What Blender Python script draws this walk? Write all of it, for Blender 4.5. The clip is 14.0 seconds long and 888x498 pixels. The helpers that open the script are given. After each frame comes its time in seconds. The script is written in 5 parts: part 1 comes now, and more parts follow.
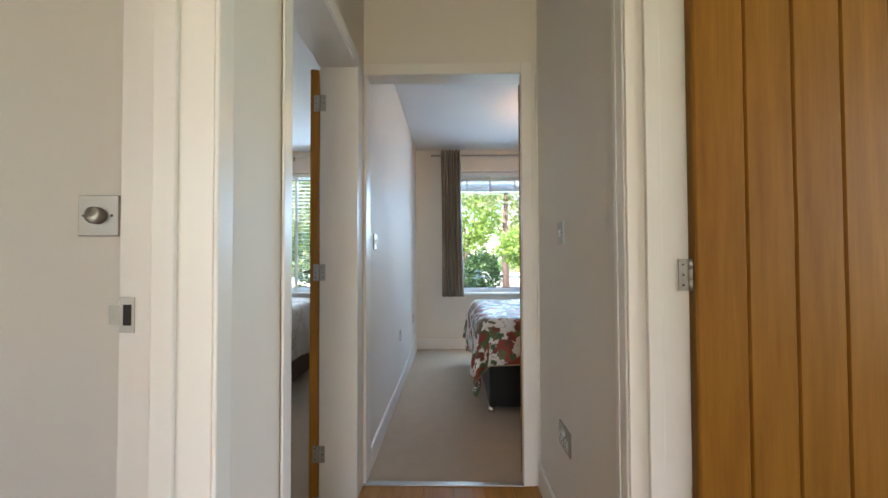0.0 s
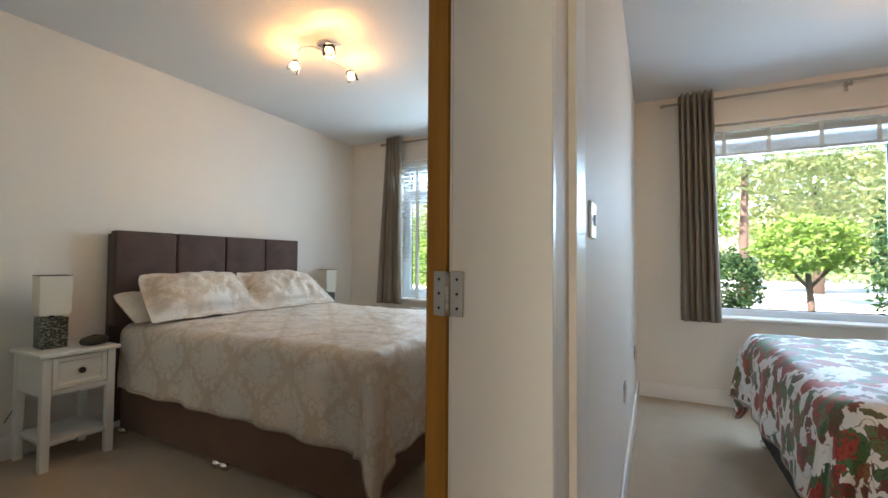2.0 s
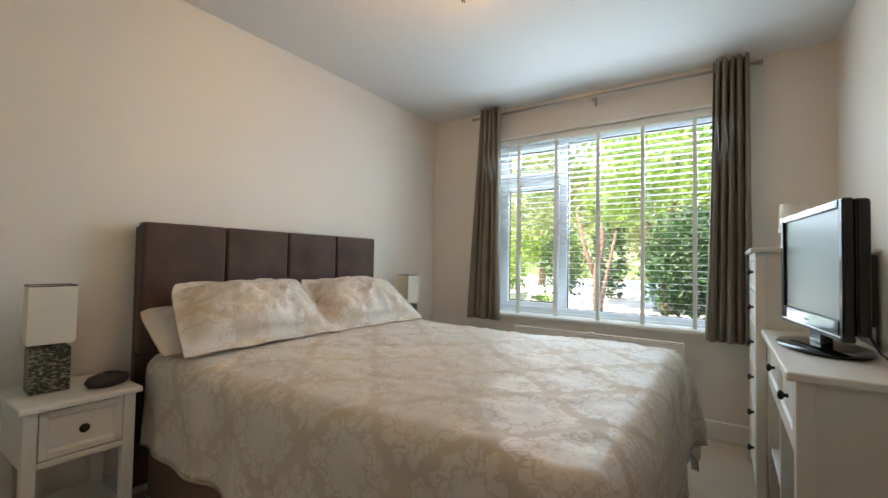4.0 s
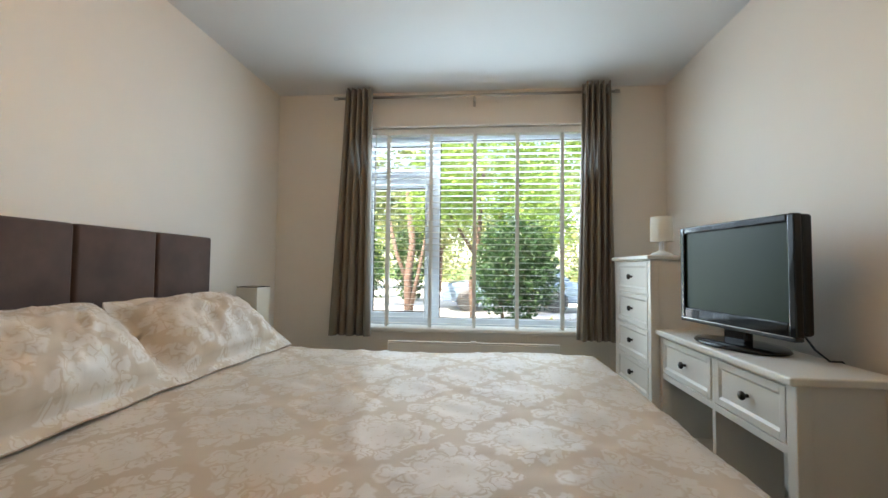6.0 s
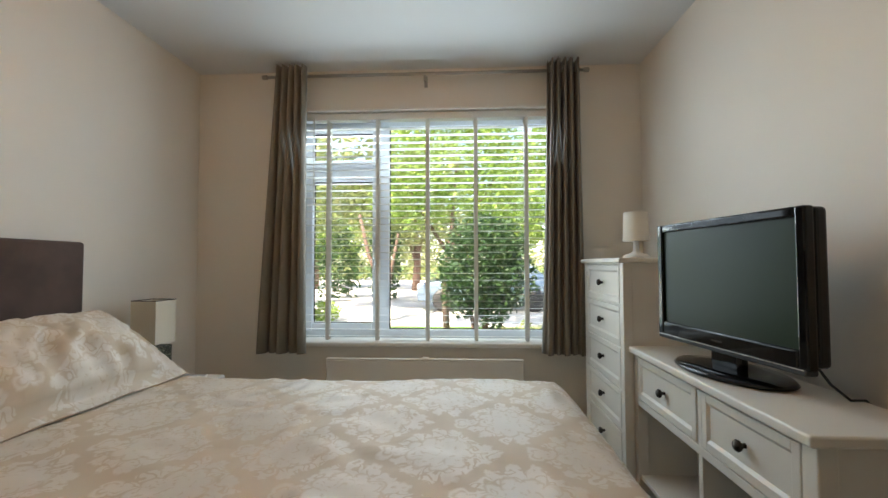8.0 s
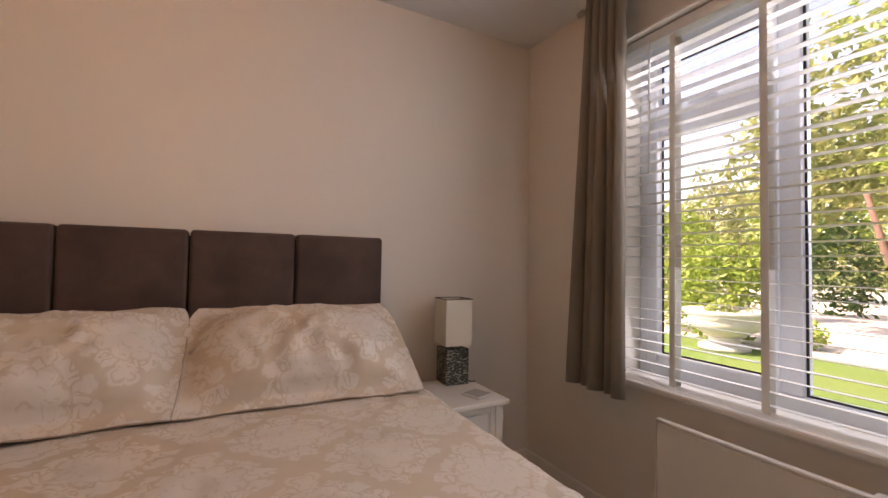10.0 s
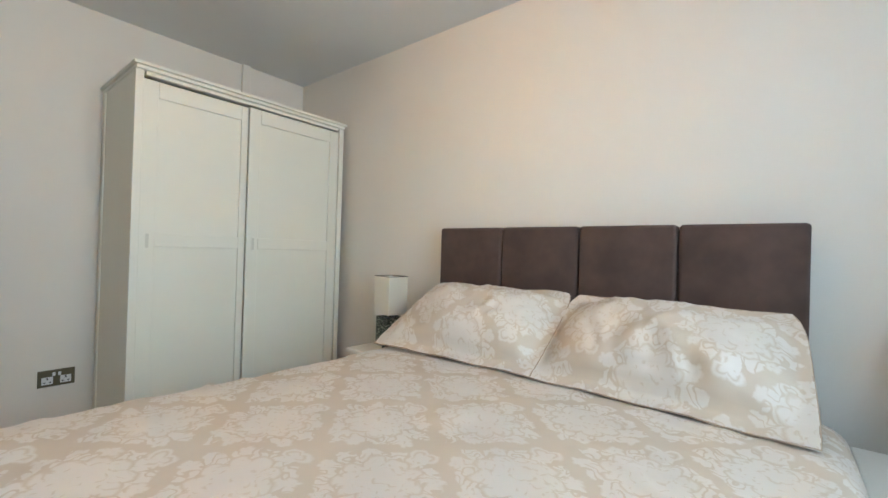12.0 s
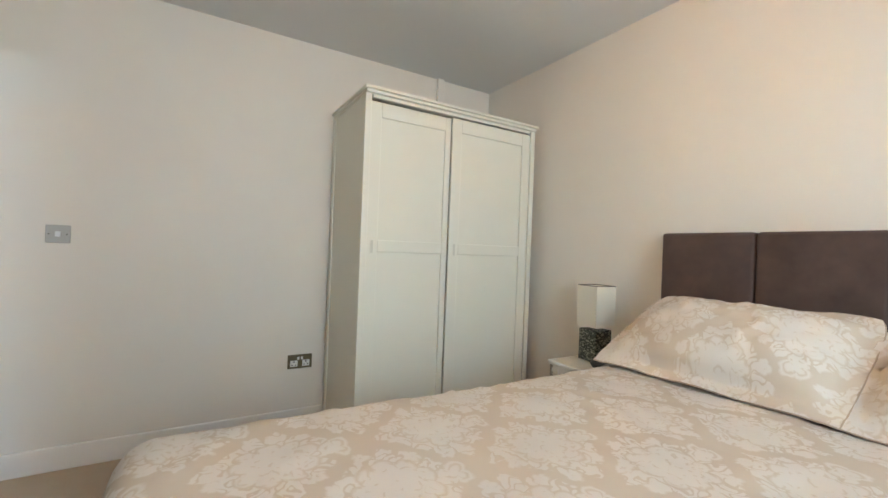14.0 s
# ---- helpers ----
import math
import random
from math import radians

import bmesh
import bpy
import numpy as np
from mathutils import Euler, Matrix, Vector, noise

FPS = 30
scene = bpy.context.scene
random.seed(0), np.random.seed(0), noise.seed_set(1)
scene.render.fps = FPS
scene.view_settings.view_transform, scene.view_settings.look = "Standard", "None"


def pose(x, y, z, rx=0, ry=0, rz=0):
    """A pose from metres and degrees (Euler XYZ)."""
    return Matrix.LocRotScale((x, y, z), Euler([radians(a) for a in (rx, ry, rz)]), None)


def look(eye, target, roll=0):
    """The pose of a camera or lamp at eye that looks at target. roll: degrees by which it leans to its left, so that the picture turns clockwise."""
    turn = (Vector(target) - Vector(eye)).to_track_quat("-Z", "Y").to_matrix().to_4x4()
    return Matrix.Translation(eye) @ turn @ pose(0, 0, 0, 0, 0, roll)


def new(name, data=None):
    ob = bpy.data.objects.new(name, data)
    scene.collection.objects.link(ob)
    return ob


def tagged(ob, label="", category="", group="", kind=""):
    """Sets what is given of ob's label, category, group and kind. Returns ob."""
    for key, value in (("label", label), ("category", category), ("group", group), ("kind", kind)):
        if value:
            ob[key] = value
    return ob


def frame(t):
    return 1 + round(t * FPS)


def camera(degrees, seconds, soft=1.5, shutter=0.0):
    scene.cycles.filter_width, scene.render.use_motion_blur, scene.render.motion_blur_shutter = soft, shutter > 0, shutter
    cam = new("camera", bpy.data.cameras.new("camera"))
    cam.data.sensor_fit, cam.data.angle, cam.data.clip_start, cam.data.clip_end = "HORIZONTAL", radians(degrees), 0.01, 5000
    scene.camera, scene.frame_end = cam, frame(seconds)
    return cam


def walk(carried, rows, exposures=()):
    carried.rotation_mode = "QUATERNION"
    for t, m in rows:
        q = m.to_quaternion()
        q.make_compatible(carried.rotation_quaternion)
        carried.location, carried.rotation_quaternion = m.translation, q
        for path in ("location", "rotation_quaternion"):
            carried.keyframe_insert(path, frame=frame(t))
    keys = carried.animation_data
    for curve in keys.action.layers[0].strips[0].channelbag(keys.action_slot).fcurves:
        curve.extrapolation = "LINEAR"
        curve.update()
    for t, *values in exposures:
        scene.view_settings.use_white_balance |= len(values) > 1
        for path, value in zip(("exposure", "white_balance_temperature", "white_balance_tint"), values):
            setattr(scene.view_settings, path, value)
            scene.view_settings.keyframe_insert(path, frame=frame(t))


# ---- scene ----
cam = camera(93.8, 14.0)
PATH = [
    (0, (0.428, 0.989, 1.079), (0.391, 2.988, 1.127), -0.2),
    (0.5, (0.437, 1.348, 1.093), (0.375, 3.346, 1.138), -0.2),
    (1, (0.418, 1.696, 1.077), (0.234, 3.686, 1.136), -0.0),
    (1.5, (0.329, 2.014, 1.07), (-0.193, 3.944, 1.127), 0.1),
    (2, (0.137, 2.233, 1.074), (-0.767, 4.016, 1.133), 0.4),
    (2.5, (-0.061, 2.434, 1.075), (-1.255, 4.038, 1.136), 0.9),
    (5, (-1.091, 2.94, 1.109), (-1.933, 4.752, 1.181), 1.4),
    (5.5, (-1.272, 2.984, 1.107), (-1.802, 4.911, 1.195), 1.0),
    (6, (-1.422, 3.027, 1.115), (-1.607, 5.017, 1.2), 0.6),
    (6.5, (-1.451, 3.031, 1.138), (-1.369, 5.027, 1.224), 0.1),
    (7, (-1.441, 3.053, 1.16), (-1.209, 5.038, 1.238), -0.3),
    (9.5, (-0.95, 4.276, 1.156), (-2.335, 5.718, 1.217), 0.4),
    (10, (-1.081, 4.473, 1.151), (-2.852, 5.4, 1.215), 1.0),
    (10.5, (-1.163, 4.61, 1.157), (-3.137, 4.933, 1.171), 1.4),
    (11, (-1.16, 4.774, 1.164), (-3.135, 4.462, 1.197), 1.5),
    (11.5, (-1.154, 4.848, 1.139), (-2.958, 3.983, 1.147), 1.5),
    (12, (-1.134, 5.009, 1.13), (-2.69, 3.753, 1.143), 1.7),
    (12.5, (-1.071, 5.082, 1.122), (-2.408, 3.595, 1.129), 1.7),
    (13, (-1.043, 5.106, 1.123), (-2.221, 3.489, 1.131), 2.0),
    (13.5, (-1.011, 5.008, 1.13), (-2.093, 3.326, 1.147), 2.2),
    (14, (-0.973, 4.736, 1.137), (-2.009, 3.025, 1.142), 2.2),
]
EXPOSURES = [
    (0.0, 2.95, 6000, 12), (0.5, 2.9, 6000, 12), (1.5, 2.92, 5950, 10), (2.5, 3.0, 6900, 13), (5.0, 2.82, 6900, 13), (7.0, 2.75, 6900, 13),
    (9.5, 2.15, 8700, 29), (10.0, 2.2, 9000, 41), (10.5, 2.6, 8700, 38), (11.0, 3.2, 8200, 25), (11.5, 3.3, 6300, 11),
    (12.0, 3.3, 6400, 11), (14.0, 3.42, 6700, 12)]
walk(cam, [(t, look(eye, target, roll)) for t, eye, target, roll in PATH], EXPOSURES)

# ---- world and sun ----
world = bpy.data.worlds.new("sky")
scene.world = world
world.use_nodes = True
_nt = world.node_tree
_sky = _nt.nodes.new("ShaderNodeTexSky")
_sky.sky_type = "NISHITA"
_sky.sun_disc = False
_sky.sun_elevation = radians(48)
_sky.sun_rotation = radians(215)
_bg = _nt.nodes["Background"]
_bg.inputs["Strength"].default_value = 0.12
_nt.links.new(_sky.outputs[0], _bg.inputs[0])

sun = new("sun", bpy.data.lights.new("sun", "SUN"))
sun.data.energy = 3.8
sun.data.angle = radians(0.5)
sun.data.color = (1.0, 0.94, 0.84)
sun.matrix_world = look((-6, -9, 12), (0, 0, 0))


def daylight(name, watts, w, h, eye, target, color):
    """Area lamp that stands in for light entering by an opening."""
    lamp = new(name, bpy.data.lights.new(name, "AREA"))
    lamp.data.shape, lamp.data.size, lamp.data.size_y = "RECTANGLE", w, h
    lamp.data.energy, lamp.data.color = watts, color
    lamp.matrix_world = look(eye, target)
    return lamp


SKYBLUE, SUNNY = (0.60, 0.81, 1.0), (1.0, 0.78, 0.54)
daylight("window_daylight_1", 5.6, 1.70, 0.75, (-1.49, 6.26, 1.72), (-1.49, 3.0, -0.6), SKYBLUE)
daylight("window_daylight_1", 3.1, 1.70, 1.40, (-1.49, 5.985, 1.41), (-1.49, 0, 0.0), SKYBLUE)
daylight("window_daylight_2", 9.5, 1.85, 0.80, (1.40, 6.26, 1.68), (1.40, 2.5, -0.6), (0.50, 0.74, 1.0))
daylight("window_daylight_3", 2.9, 1.0, 1.5, (3.35, 0.3, 1.38), (0, 0.8, 1.2), SUNNY)
# lamps added in unseen back-wall openings, to brighten lobby and back room
daylight("back_opening_fill", 4.1, 0.75, 2.0, (0.425, -2.15, 1.03), (0.425, 3, 1.2), (1.0, 0.80, 0.62))
daylight("window_daylight_4", 1.7, 1.5, 1.2, (-1.65, -2.15, 1.5), (-1.65, 3, 1.2), (1.0, 0.86, 0.72))

# ---- materials ----
class Tree:
    """Short-hand for building a node material."""

    def __init__(self, name):
        self.mat = bpy.data.materials.new(name)
        self.mat.use_nodes = True
        self.nt = self.mat.node_tree
        self.bsdf = self.nt.nodes["Principled BSDF"]

    def put(self, sock, value):
        if isinstance(value, bpy.types.NodeSocket):
            self.nt.links.new(value, sock)
        elif isinstance(value, (tuple, list)) and len(value) == 3 and sock.type == "RGBA":
            sock.default_value = (*value, 1)
        else:
            sock.default_value = value

    def node(self, kind, out=0, **ins):
        n = self.nt.nodes.new(kind)
        for k, v in ins.items():
            self.put(n.inputs[k.replace("_", " ")], v)
        return n.outputs[out]

    def m(self, op, a, b=0.0, c=0.0):
        n = self.nt.nodes.new("ShaderNodeMath")
        n.operation = op
        for i, v in enumerate((a, b, c)):
            self.put(n.inputs[i], v)
        return n.outputs[0]

    def coord(self, which="Object"):
        return self.nt.nodes.new("ShaderNodeTexCoord").outputs[which]

    def scaled(self, vec, s):
        n = self.nt.nodes.new("ShaderNodeMapping")
        self.put(n.inputs[0], vec)
        n.inputs["Scale"].default_value = s
        return n.outputs[0]

    def noise(self, vec, scale, detail=3.0, rough=0.55):
        n = self.nt.nodes.new("ShaderNodeTexNoise")
        self.put(n.inputs["Vector"], vec)
        n.inputs["Scale"].default_value = scale
        n.inputs["Detail"].default_value = detail
        n.inputs["Roughness"].default_value = rough
        return n.outputs[0]

    def ramp(self, fac, lo, hi):
        n = self.nt.nodes.new("ShaderNodeMapRange")
        self.put(n.inputs[0], fac)
        n.inputs[1].default_value, n.inputs[2].default_value = lo, hi
        return n.outputs[0]

    def mix(self, fac, a, b):
        n = self.nt.nodes.new("ShaderNodeMix")
        n.data_type = "RGBA"
        self.put(n.inputs[0], fac)
        self.put(n.inputs[6], a)
        self.put(n.inputs[7], b)
        return n.outputs[2]

    def bump(self, height, strength=0.3, distance=0.002):
        n = self.nt.nodes.new("ShaderNodeBump")
        self.put(n.inputs["Height"], height)
        n.inputs["Strength"].default_value = strength
        n.inputs["Distance"].default_value = distance
        self.nt.links.new(n.outputs[0], self.bsdf.inputs["Normal"])

    def done(self, color, rough=0.5, metal=0.0, **more):
        self.put(self.bsdf.inputs["Base Color"], color)
        self.put(self.bsdf.inputs["Roughness"], rough)
        self.put(self.bsdf.inputs["Metallic"], metal)
        for k, v in more.items():
            self.put(self.bsdf.inputs[k.replace("_", " ")], v)
        return self.mat


def paint(name, color, rough=0.5, grain=0.12, spread=0.05, scale=220.0):
    """Painted surface: roller texture and faint large-scale variation."""
    t = Tree(name)
    p = t.coord()
    big = t.noise(p, 1.7, 3)
    fine = t.noise(p, scale, 2)
    dark = tuple(c * (1 - spread) for c in color)
    t.bump(fine, grain, 0.001)
    return t.done(t.mix(t.ramp(big, 0.3, 0.7), dark, color), t.m("ADD", rough - 0.05, t.m("MULTIPLY", fine, 0.1)))


def carpet_mat(name, a, b):
    t = Tree(name)
    p = t.coord()
    tuft = t.noise(p, 420, 2, 0.7)
    pile = t.noise(p, 9, 4)
    col = t.mix(t.ramp(tuft, 0.3, 0.7), a, b)
    col = t.mix(t.m("MULTIPLY", t.ramp(pile, 0.35, 0.7), 0.25), col, tuple(c * 0.78 for c in a))
    t.bump(tuft, 0.8, 0.006)
    return t.done(col, 0.95, 0.0, Sheen_Weight=0.25)


def oak_mat(name, vertical=True):
    t = Tree(name)
    p = t.coord()
    rnd = t.nt.nodes.new("ShaderNodeObjectInfo").outputs["Random"]
    shift = t.nt.nodes.new("ShaderNodeVectorMath")
    t.put(shift.inputs[0], t.scaled(p, (14, 14, 0.9) if vertical else (14, 0.9, 14)))
    comb = t.node("ShaderNodeCombineXYZ", X=t.m("MULTIPLY", rnd, 37.0), Y=t.m("MULTIPLY", rnd, 11.0))
    t.put(shift.inputs[1], comb)
    q = shift.outputs[0]
    grain = t.noise(q, 2.2, 6, 0.65)
    pores = t.noise(t.scaled(q, (9, 9, 1.5) if vertical else (9, 1.5, 9)), 3, 2)
    col = t.mix(t.ramp(grain, 0.3, 0.72), (0.30, 0.122, 0.011), (0.45, 0.205, 0.024))
    col = t.mix(t.m("MULTIPLY", t.ramp(pores, 0.55, 0.8), 0.35), col, (0.2, 0.085, 0.02))
    t.bump(pores, 0.15, 0.001)
    return t.done(col, t.m("ADD", 0.36, t.m("MULTIPLY", grain, 0.15)), 0.0, Specular_IOR_Level=0.3)


def metal_mat(name, color, rough):
    t = Tree(name)
    n = t.noise(t.scaled(t.coord(), (1, 1, 14)), 160, 2)
    t.bump(n, 0.05, 0.0005)
    return t.done(color, t.m("ADD", rough, t.m("MULTIPLY", n, 0.1)), 1.0)


def fabric_mat(name, a, b, scale=300.0, big=6.0, rough=0.9, sheen=0.2, relief=0.4):
    t = Tree(name)
    p = t.coord()
    weave = t.noise(p, scale, 2)
    blot = t.noise(p, big, 4)
    t.bump(weave, relief, 0.0015)
    return t.done(t.mix(t.ramp(blot, 0.3, 0.7), a, b), rough, 0.0, Sheen_Weight=sheen, Sheen_Roughness=0.4)


def plain_mat(name, color, rough=0.5, metal=0.0, **more):
    t = Tree(name)
    n = t.noise(t.coord(), 90, 2)
    dark = tuple(c * 0.9 for c in color)
    return t.done(t.mix(n, dark, color), rough, metal, **more)


def damask_mat(name, turn, along=0):
    """Satin jacquard: peonies in curled foliage on a diamond lattice of plain beige ground; the motif's floats all lie one way.
    along: the UV axis that the flowers' stems follow."""
    t = Tree(name)
    uv = t.coord("UV")
    warp = t.nt.nodes.new("ShaderNodeTexNoise")
    t.put(warp.inputs["Vector"], uv)
    warp.inputs["Scale"].default_value = 30
    warp.inputs["Detail"].default_value = 2
    w = t.nt.nodes.new("ShaderNodeVectorMath")
    w.operation = "MULTIPLY_ADD"
    t.put(w.inputs[0], warp.outputs[1])
    w.inputs[1].default_value = (0.026, 0.026, 0)
    t.put(w.inputs[2], uv)
    sep = t.nt.nodes.new("ShaderNodeSeparateXYZ")
    t.put(sep.inputs[0], w.outputs[0])
    a = t.m("DIVIDE", t.m("ADD", sep.outputs[along], 1.295 + 36.0), 0.36)
    c = t.m("DIVIDE", t.m("SUBTRACT", sep.outputs[1 - along], 4.07 - 38.0), 0.38)

    def cell(v, shift):
        return t.m("SUBTRACT", t.m("MULTIPLY", t.m("FRACT", t.m("ADD", v, 0.5 + shift)), 2.0), 1.0)

    def total(p, q):
        return t.m("ADD", t.m("ABSOLUTE", p), t.m("ABSOLUTE", q))

    def choose(k, p, q):
        return t.m("ADD", p, t.m("MULTIPLY", k, t.m("SUBTRACT", q, p)))
    a0, c0, a1, c1 = cell(a, 0.0), cell(c, 0.0), cell(a, 0.5), cell(c, 0.5)
    second = t.m("LESS_THAN", total(a1, c1), total(a0, c0))
    px, py = choose(second, a0, a1), choose(second, c0, c1)
    diamond = total(px, py)

    def petals(cx, cy, n, size, spin, depth):
        x, y = t.m("SUBTRACT", px, cx), t.m("SUBTRACT", py, cy)
        r = t.m("SQRT", t.m("ADD", t.m("MULTIPLY", x, x), t.m("MULTIPLY", y, y)))
        wave = t.m("ABSOLUTE", t.m("COSINE", t.m("ADD", t.m("MULTIPLY", t.m("ARCTAN2", y, x), n / 2), spin)))
        return t.m("SUBTRACT", t.m("MULTIPLY", t.m("ADD", 1 - depth, t.m("MULTIPLY", t.m("POWER", wave, 0.7), depth)), size), r)

    def fill(d):
        return t.ramp(d, -0.02, 0.02)

    def vein(d, width):
        return t.ramp(t.m("SUBTRACT", t.m("ABSOLUTE", d), width), -0.014, 0.02)
    # the bloom: rings of petals with thin ground lines between them
    l1, l2, l3 = petals(-0.10, 0.03, 5, 0.15, 0.4, 0.3), petals(-0.06, 0.0, 7, 0.29, 1.1, 0.3), petals(0.0, 0.0, 9, 0.46, 0.6, 0.26)
    mask = fill(l3)
    for d in (l1, l2, petals(0.02, 0.02, 11, 0.40, 0.2, 0.30)):
        mask = t.m("MULTIPLY", mask, vein(d, 0.010))
    # scalloped acanthus leaves round it, broken by curled veins
    leaf = t.m("MULTIPLY", fill(petals(0.06, 0.0, 14, 0.82, 0.3, 0.42)), t.ramp(t.m("SUBTRACT", 0.86, diamond), -0.02, 0.02))
    q = t.m("ABSOLUTE", t.m("SUBTRACT", t.m("FRACT", t.m("MULTIPLY", t.noise(w.outputs[0], 21, 1), 6.0)), 0.5))
    leaf = t.m("MULTIPLY", t.m("MULTIPLY", leaf, t.ramp(q, 0.10, 0.19)), vein(l3, 0.03))
    mask = t.m("MAXIMUM", mask, leaf)
    # small blossoms at the motif's edge and a curled leaf at its stem
    for cx, cy, size in ((0.62, 0.17, 0.10), (0.60, -0.20, 0.09), (0.20, 0.62, 0.10), (0.16, -0.64, 0.10), (-0.36, 0.46, 0.09), (-0.38, -0.44, 0.09)):
        d = petals(cx, cy, 5, size, cx * 9, 0.35)
        mask = t.m("MAXIMUM", mask, t.m("MULTIPLY", fill(d), t.ramp(t.m("SUBTRACT", size * 0.72, d), -0.01, 0.01)))
    d = petals(-0.68, 0.0, 3, 0.20, 0.0, 0.45)
    mask = t.m("MAXIMUM", mask, t.m("MULTIPLY", fill(d), vein(t.m("SUBTRACT", d, 0.07), 0.014)))
    thread = t.noise(t.scaled(uv, (900, 250, 1)), 1.0, 1)
    soft = t.noise(uv, 5, 3)
    ground = t.mix(t.ramp(soft, 0.3, 0.7), (0.528, 0.438, 0.341), (0.568, 0.476, 0.376))
    col = t.mix(mask, ground, (0.612, 0.550, 0.478))
    t.bump(t.m("ADD", t.m("MULTIPLY", mask, 0.4), t.m("MULTIPLY", thread, 0.4)), 0.2, 0.001)
    tangent = t.nt.nodes.new("ShaderNodeTangent")
    tangent.direction_type = "UV_MAP"
    t.nt.links.new(tangent.outputs[0], t.bsdf.inputs["Tangent"])
    return t.done(col, t.m("SUBTRACT", 0.68, t.m("MULTIPLY", mask, 0.28)), 0.0, Sheen_Weight=0.08, Anisotropic=t.m("MULTIPLY", mask, 0.95),
                  Anisotropic_Rotation=turn, Specular_IOR_Level=t.m("ADD", 0.3, t.m("MULTIPLY", mask, 0.7)))


def floral_mat(name):
    """White cotton with scattered red and green leaf sprays and brown twigs."""
    t = Tree(name)
    uv = t.coord("UV")
    warp = t.nt.nodes.new("ShaderNodeTexNoise")
    t.put(warp.inputs["Vector"], uv)
    warp.inputs["Scale"].default_value = 26
    w = t.nt.nodes.new("ShaderNodeVectorMath")
    w.operation = "MULTIPLY_ADD"
    t.put(w.inputs[0], warp.outputs[1])
    w.inputs[1].default_value = (0.075, 0.075, 0)
    t.put(w.inputs[2], uv)
    col = t.mix(t.noise(uv, 4), (0.72, 0.71, 0.70), (0.82, 0.81, 0.79))
    # twigs: thin zero-lines of a smooth field
    tw = t.noise(uv, 7.5, 2)
    line = t.ramp(t.m("SUBTRACT", 0.007, t.m("ABSOLUTE", t.m("SUBTRACT", tw, 0.5))), 0.0, 0.003)
    col = t.mix(t.m("MULTIPLY", line, 0.85), col, (0.12, 0.07, 0.055))
    for sc, size, seed, tones in ((9.5, 0.62, 3.1, ((0.36, 0.03, 0.02), (0.07, 0.15, 0.05))), (13.0, 0.58, 5.4, ((0.11, 0.17, 0.06), (0.36, 0.04, 0.025))), (20.0, 0.52, 8.7, ((0.20, 0.03, 0.025), (0.07, 0.13, 0.05)))):
        vor = t.nt.nodes.new("ShaderNodeTexVoronoi")
        shifted = t.nt.nodes.new("ShaderNodeMapping")
        t.put(shifted.inputs[0], w.outputs[0])
        shifted.inputs["Location"].default_value = (seed, seed * 0.7, 0)
        t.put(vor.inputs["Vector"], shifted.outputs[0])
        vor.inputs["Scale"].default_value = sc
        pick = t.nt.nodes.new("ShaderNodeSeparateColor")
        t.put(pick.inputs[0], vor.outputs["Color"])
        blob = t.ramp(t.m("SUBTRACT", t.m("MULTIPLY", size, t.ramp(pick.outputs[2], 0.02, 0.62)), vor.outputs["Distance"]), 0.0, 0.03)
        tone = t.mix(t.ramp(pick.outputs[0], 0.52, 0.56), tones[0], tones[1])
        tone = t.mix(t.ramp(t.noise(uv, 90, 2), 0.45, 0.65), tone, tuple(c * 0.5 for c in tones[1]))
        col = t.mix(blob, col, tone)
    t.bump(t.noise(uv, 700, 1), 0.2, 0.0008)
    return t.done(col, 0.55, 0.0, Sheen_Weight=0.1)


def leaf_mat(name, a, b, c):
    t = Tree(name)
    rnd = t.nt.nodes.new("ShaderNodeNewGeometry").outputs["Random Per Island"]
    col = t.mix(t.ramp(rnd, 0.0, 0.6), a, b)
    col = t.mix(t.ramp(rnd, 0.7, 1.0), col, c)
    t.done(col, 0.5)
    glow = t.nt.nodes.new("ShaderNodeBsdfTranslucent")
    t.put(glow.inputs[0], t.mix(0.5, col, b))
    add = t.nt.nodes.new("ShaderNodeMixShader")
    add.inputs[0].default_value = 0.4
    t.nt.links.new(t.bsdf.outputs[0], add.inputs[1])
    t.nt.links.new(glow.outputs[0], add.inputs[2])
    t.nt.links.new(add.outputs[0], t.nt.nodes["Material Output"].inputs[0])
    return t.mat


def glass_mat(name, rough=0.0, tint=(1, 1, 1)):
    t = Tree(name)
    t.done(tint, rough, 0.0, Transmission_Weight=1.0, IOR=1.45)
    return t.mat


def pane_mat(name):
    """Thin window glass: clear with a little surface gloss."""
    t = Tree(name)
    clear = t.nt.nodes.new("ShaderNodeBsdfTransparent")
    gloss = t.nt.nodes.new("ShaderNodeBsdfGlossy")
    gloss.inputs["Roughness"].default_value = 0.02
    fres = t.nt.nodes.new("ShaderNodeFresnel")
    fres.inputs[0].default_value = 1.45
    mixer = t.nt.nodes.new("ShaderNodeMixShader")
    t.nt.links.new(fres.outputs[0], mixer.inputs[0])
    t.nt.links.new(clear.outputs[0], mixer.inputs[1])
    t.nt.links.new(gloss.outputs[0], mixer.inputs[2])
    t.nt.links.new(mixer.outputs[0], t.nt.nodes["Material Output"].inputs[0])
    return t.mat


def lit_mat(name, color, strength):
    t = Tree(name)
    return t.done((0.9, 0.85, 0.75), 0.4, 0.0, Emission_Color=color, Emission_Strength=strength)


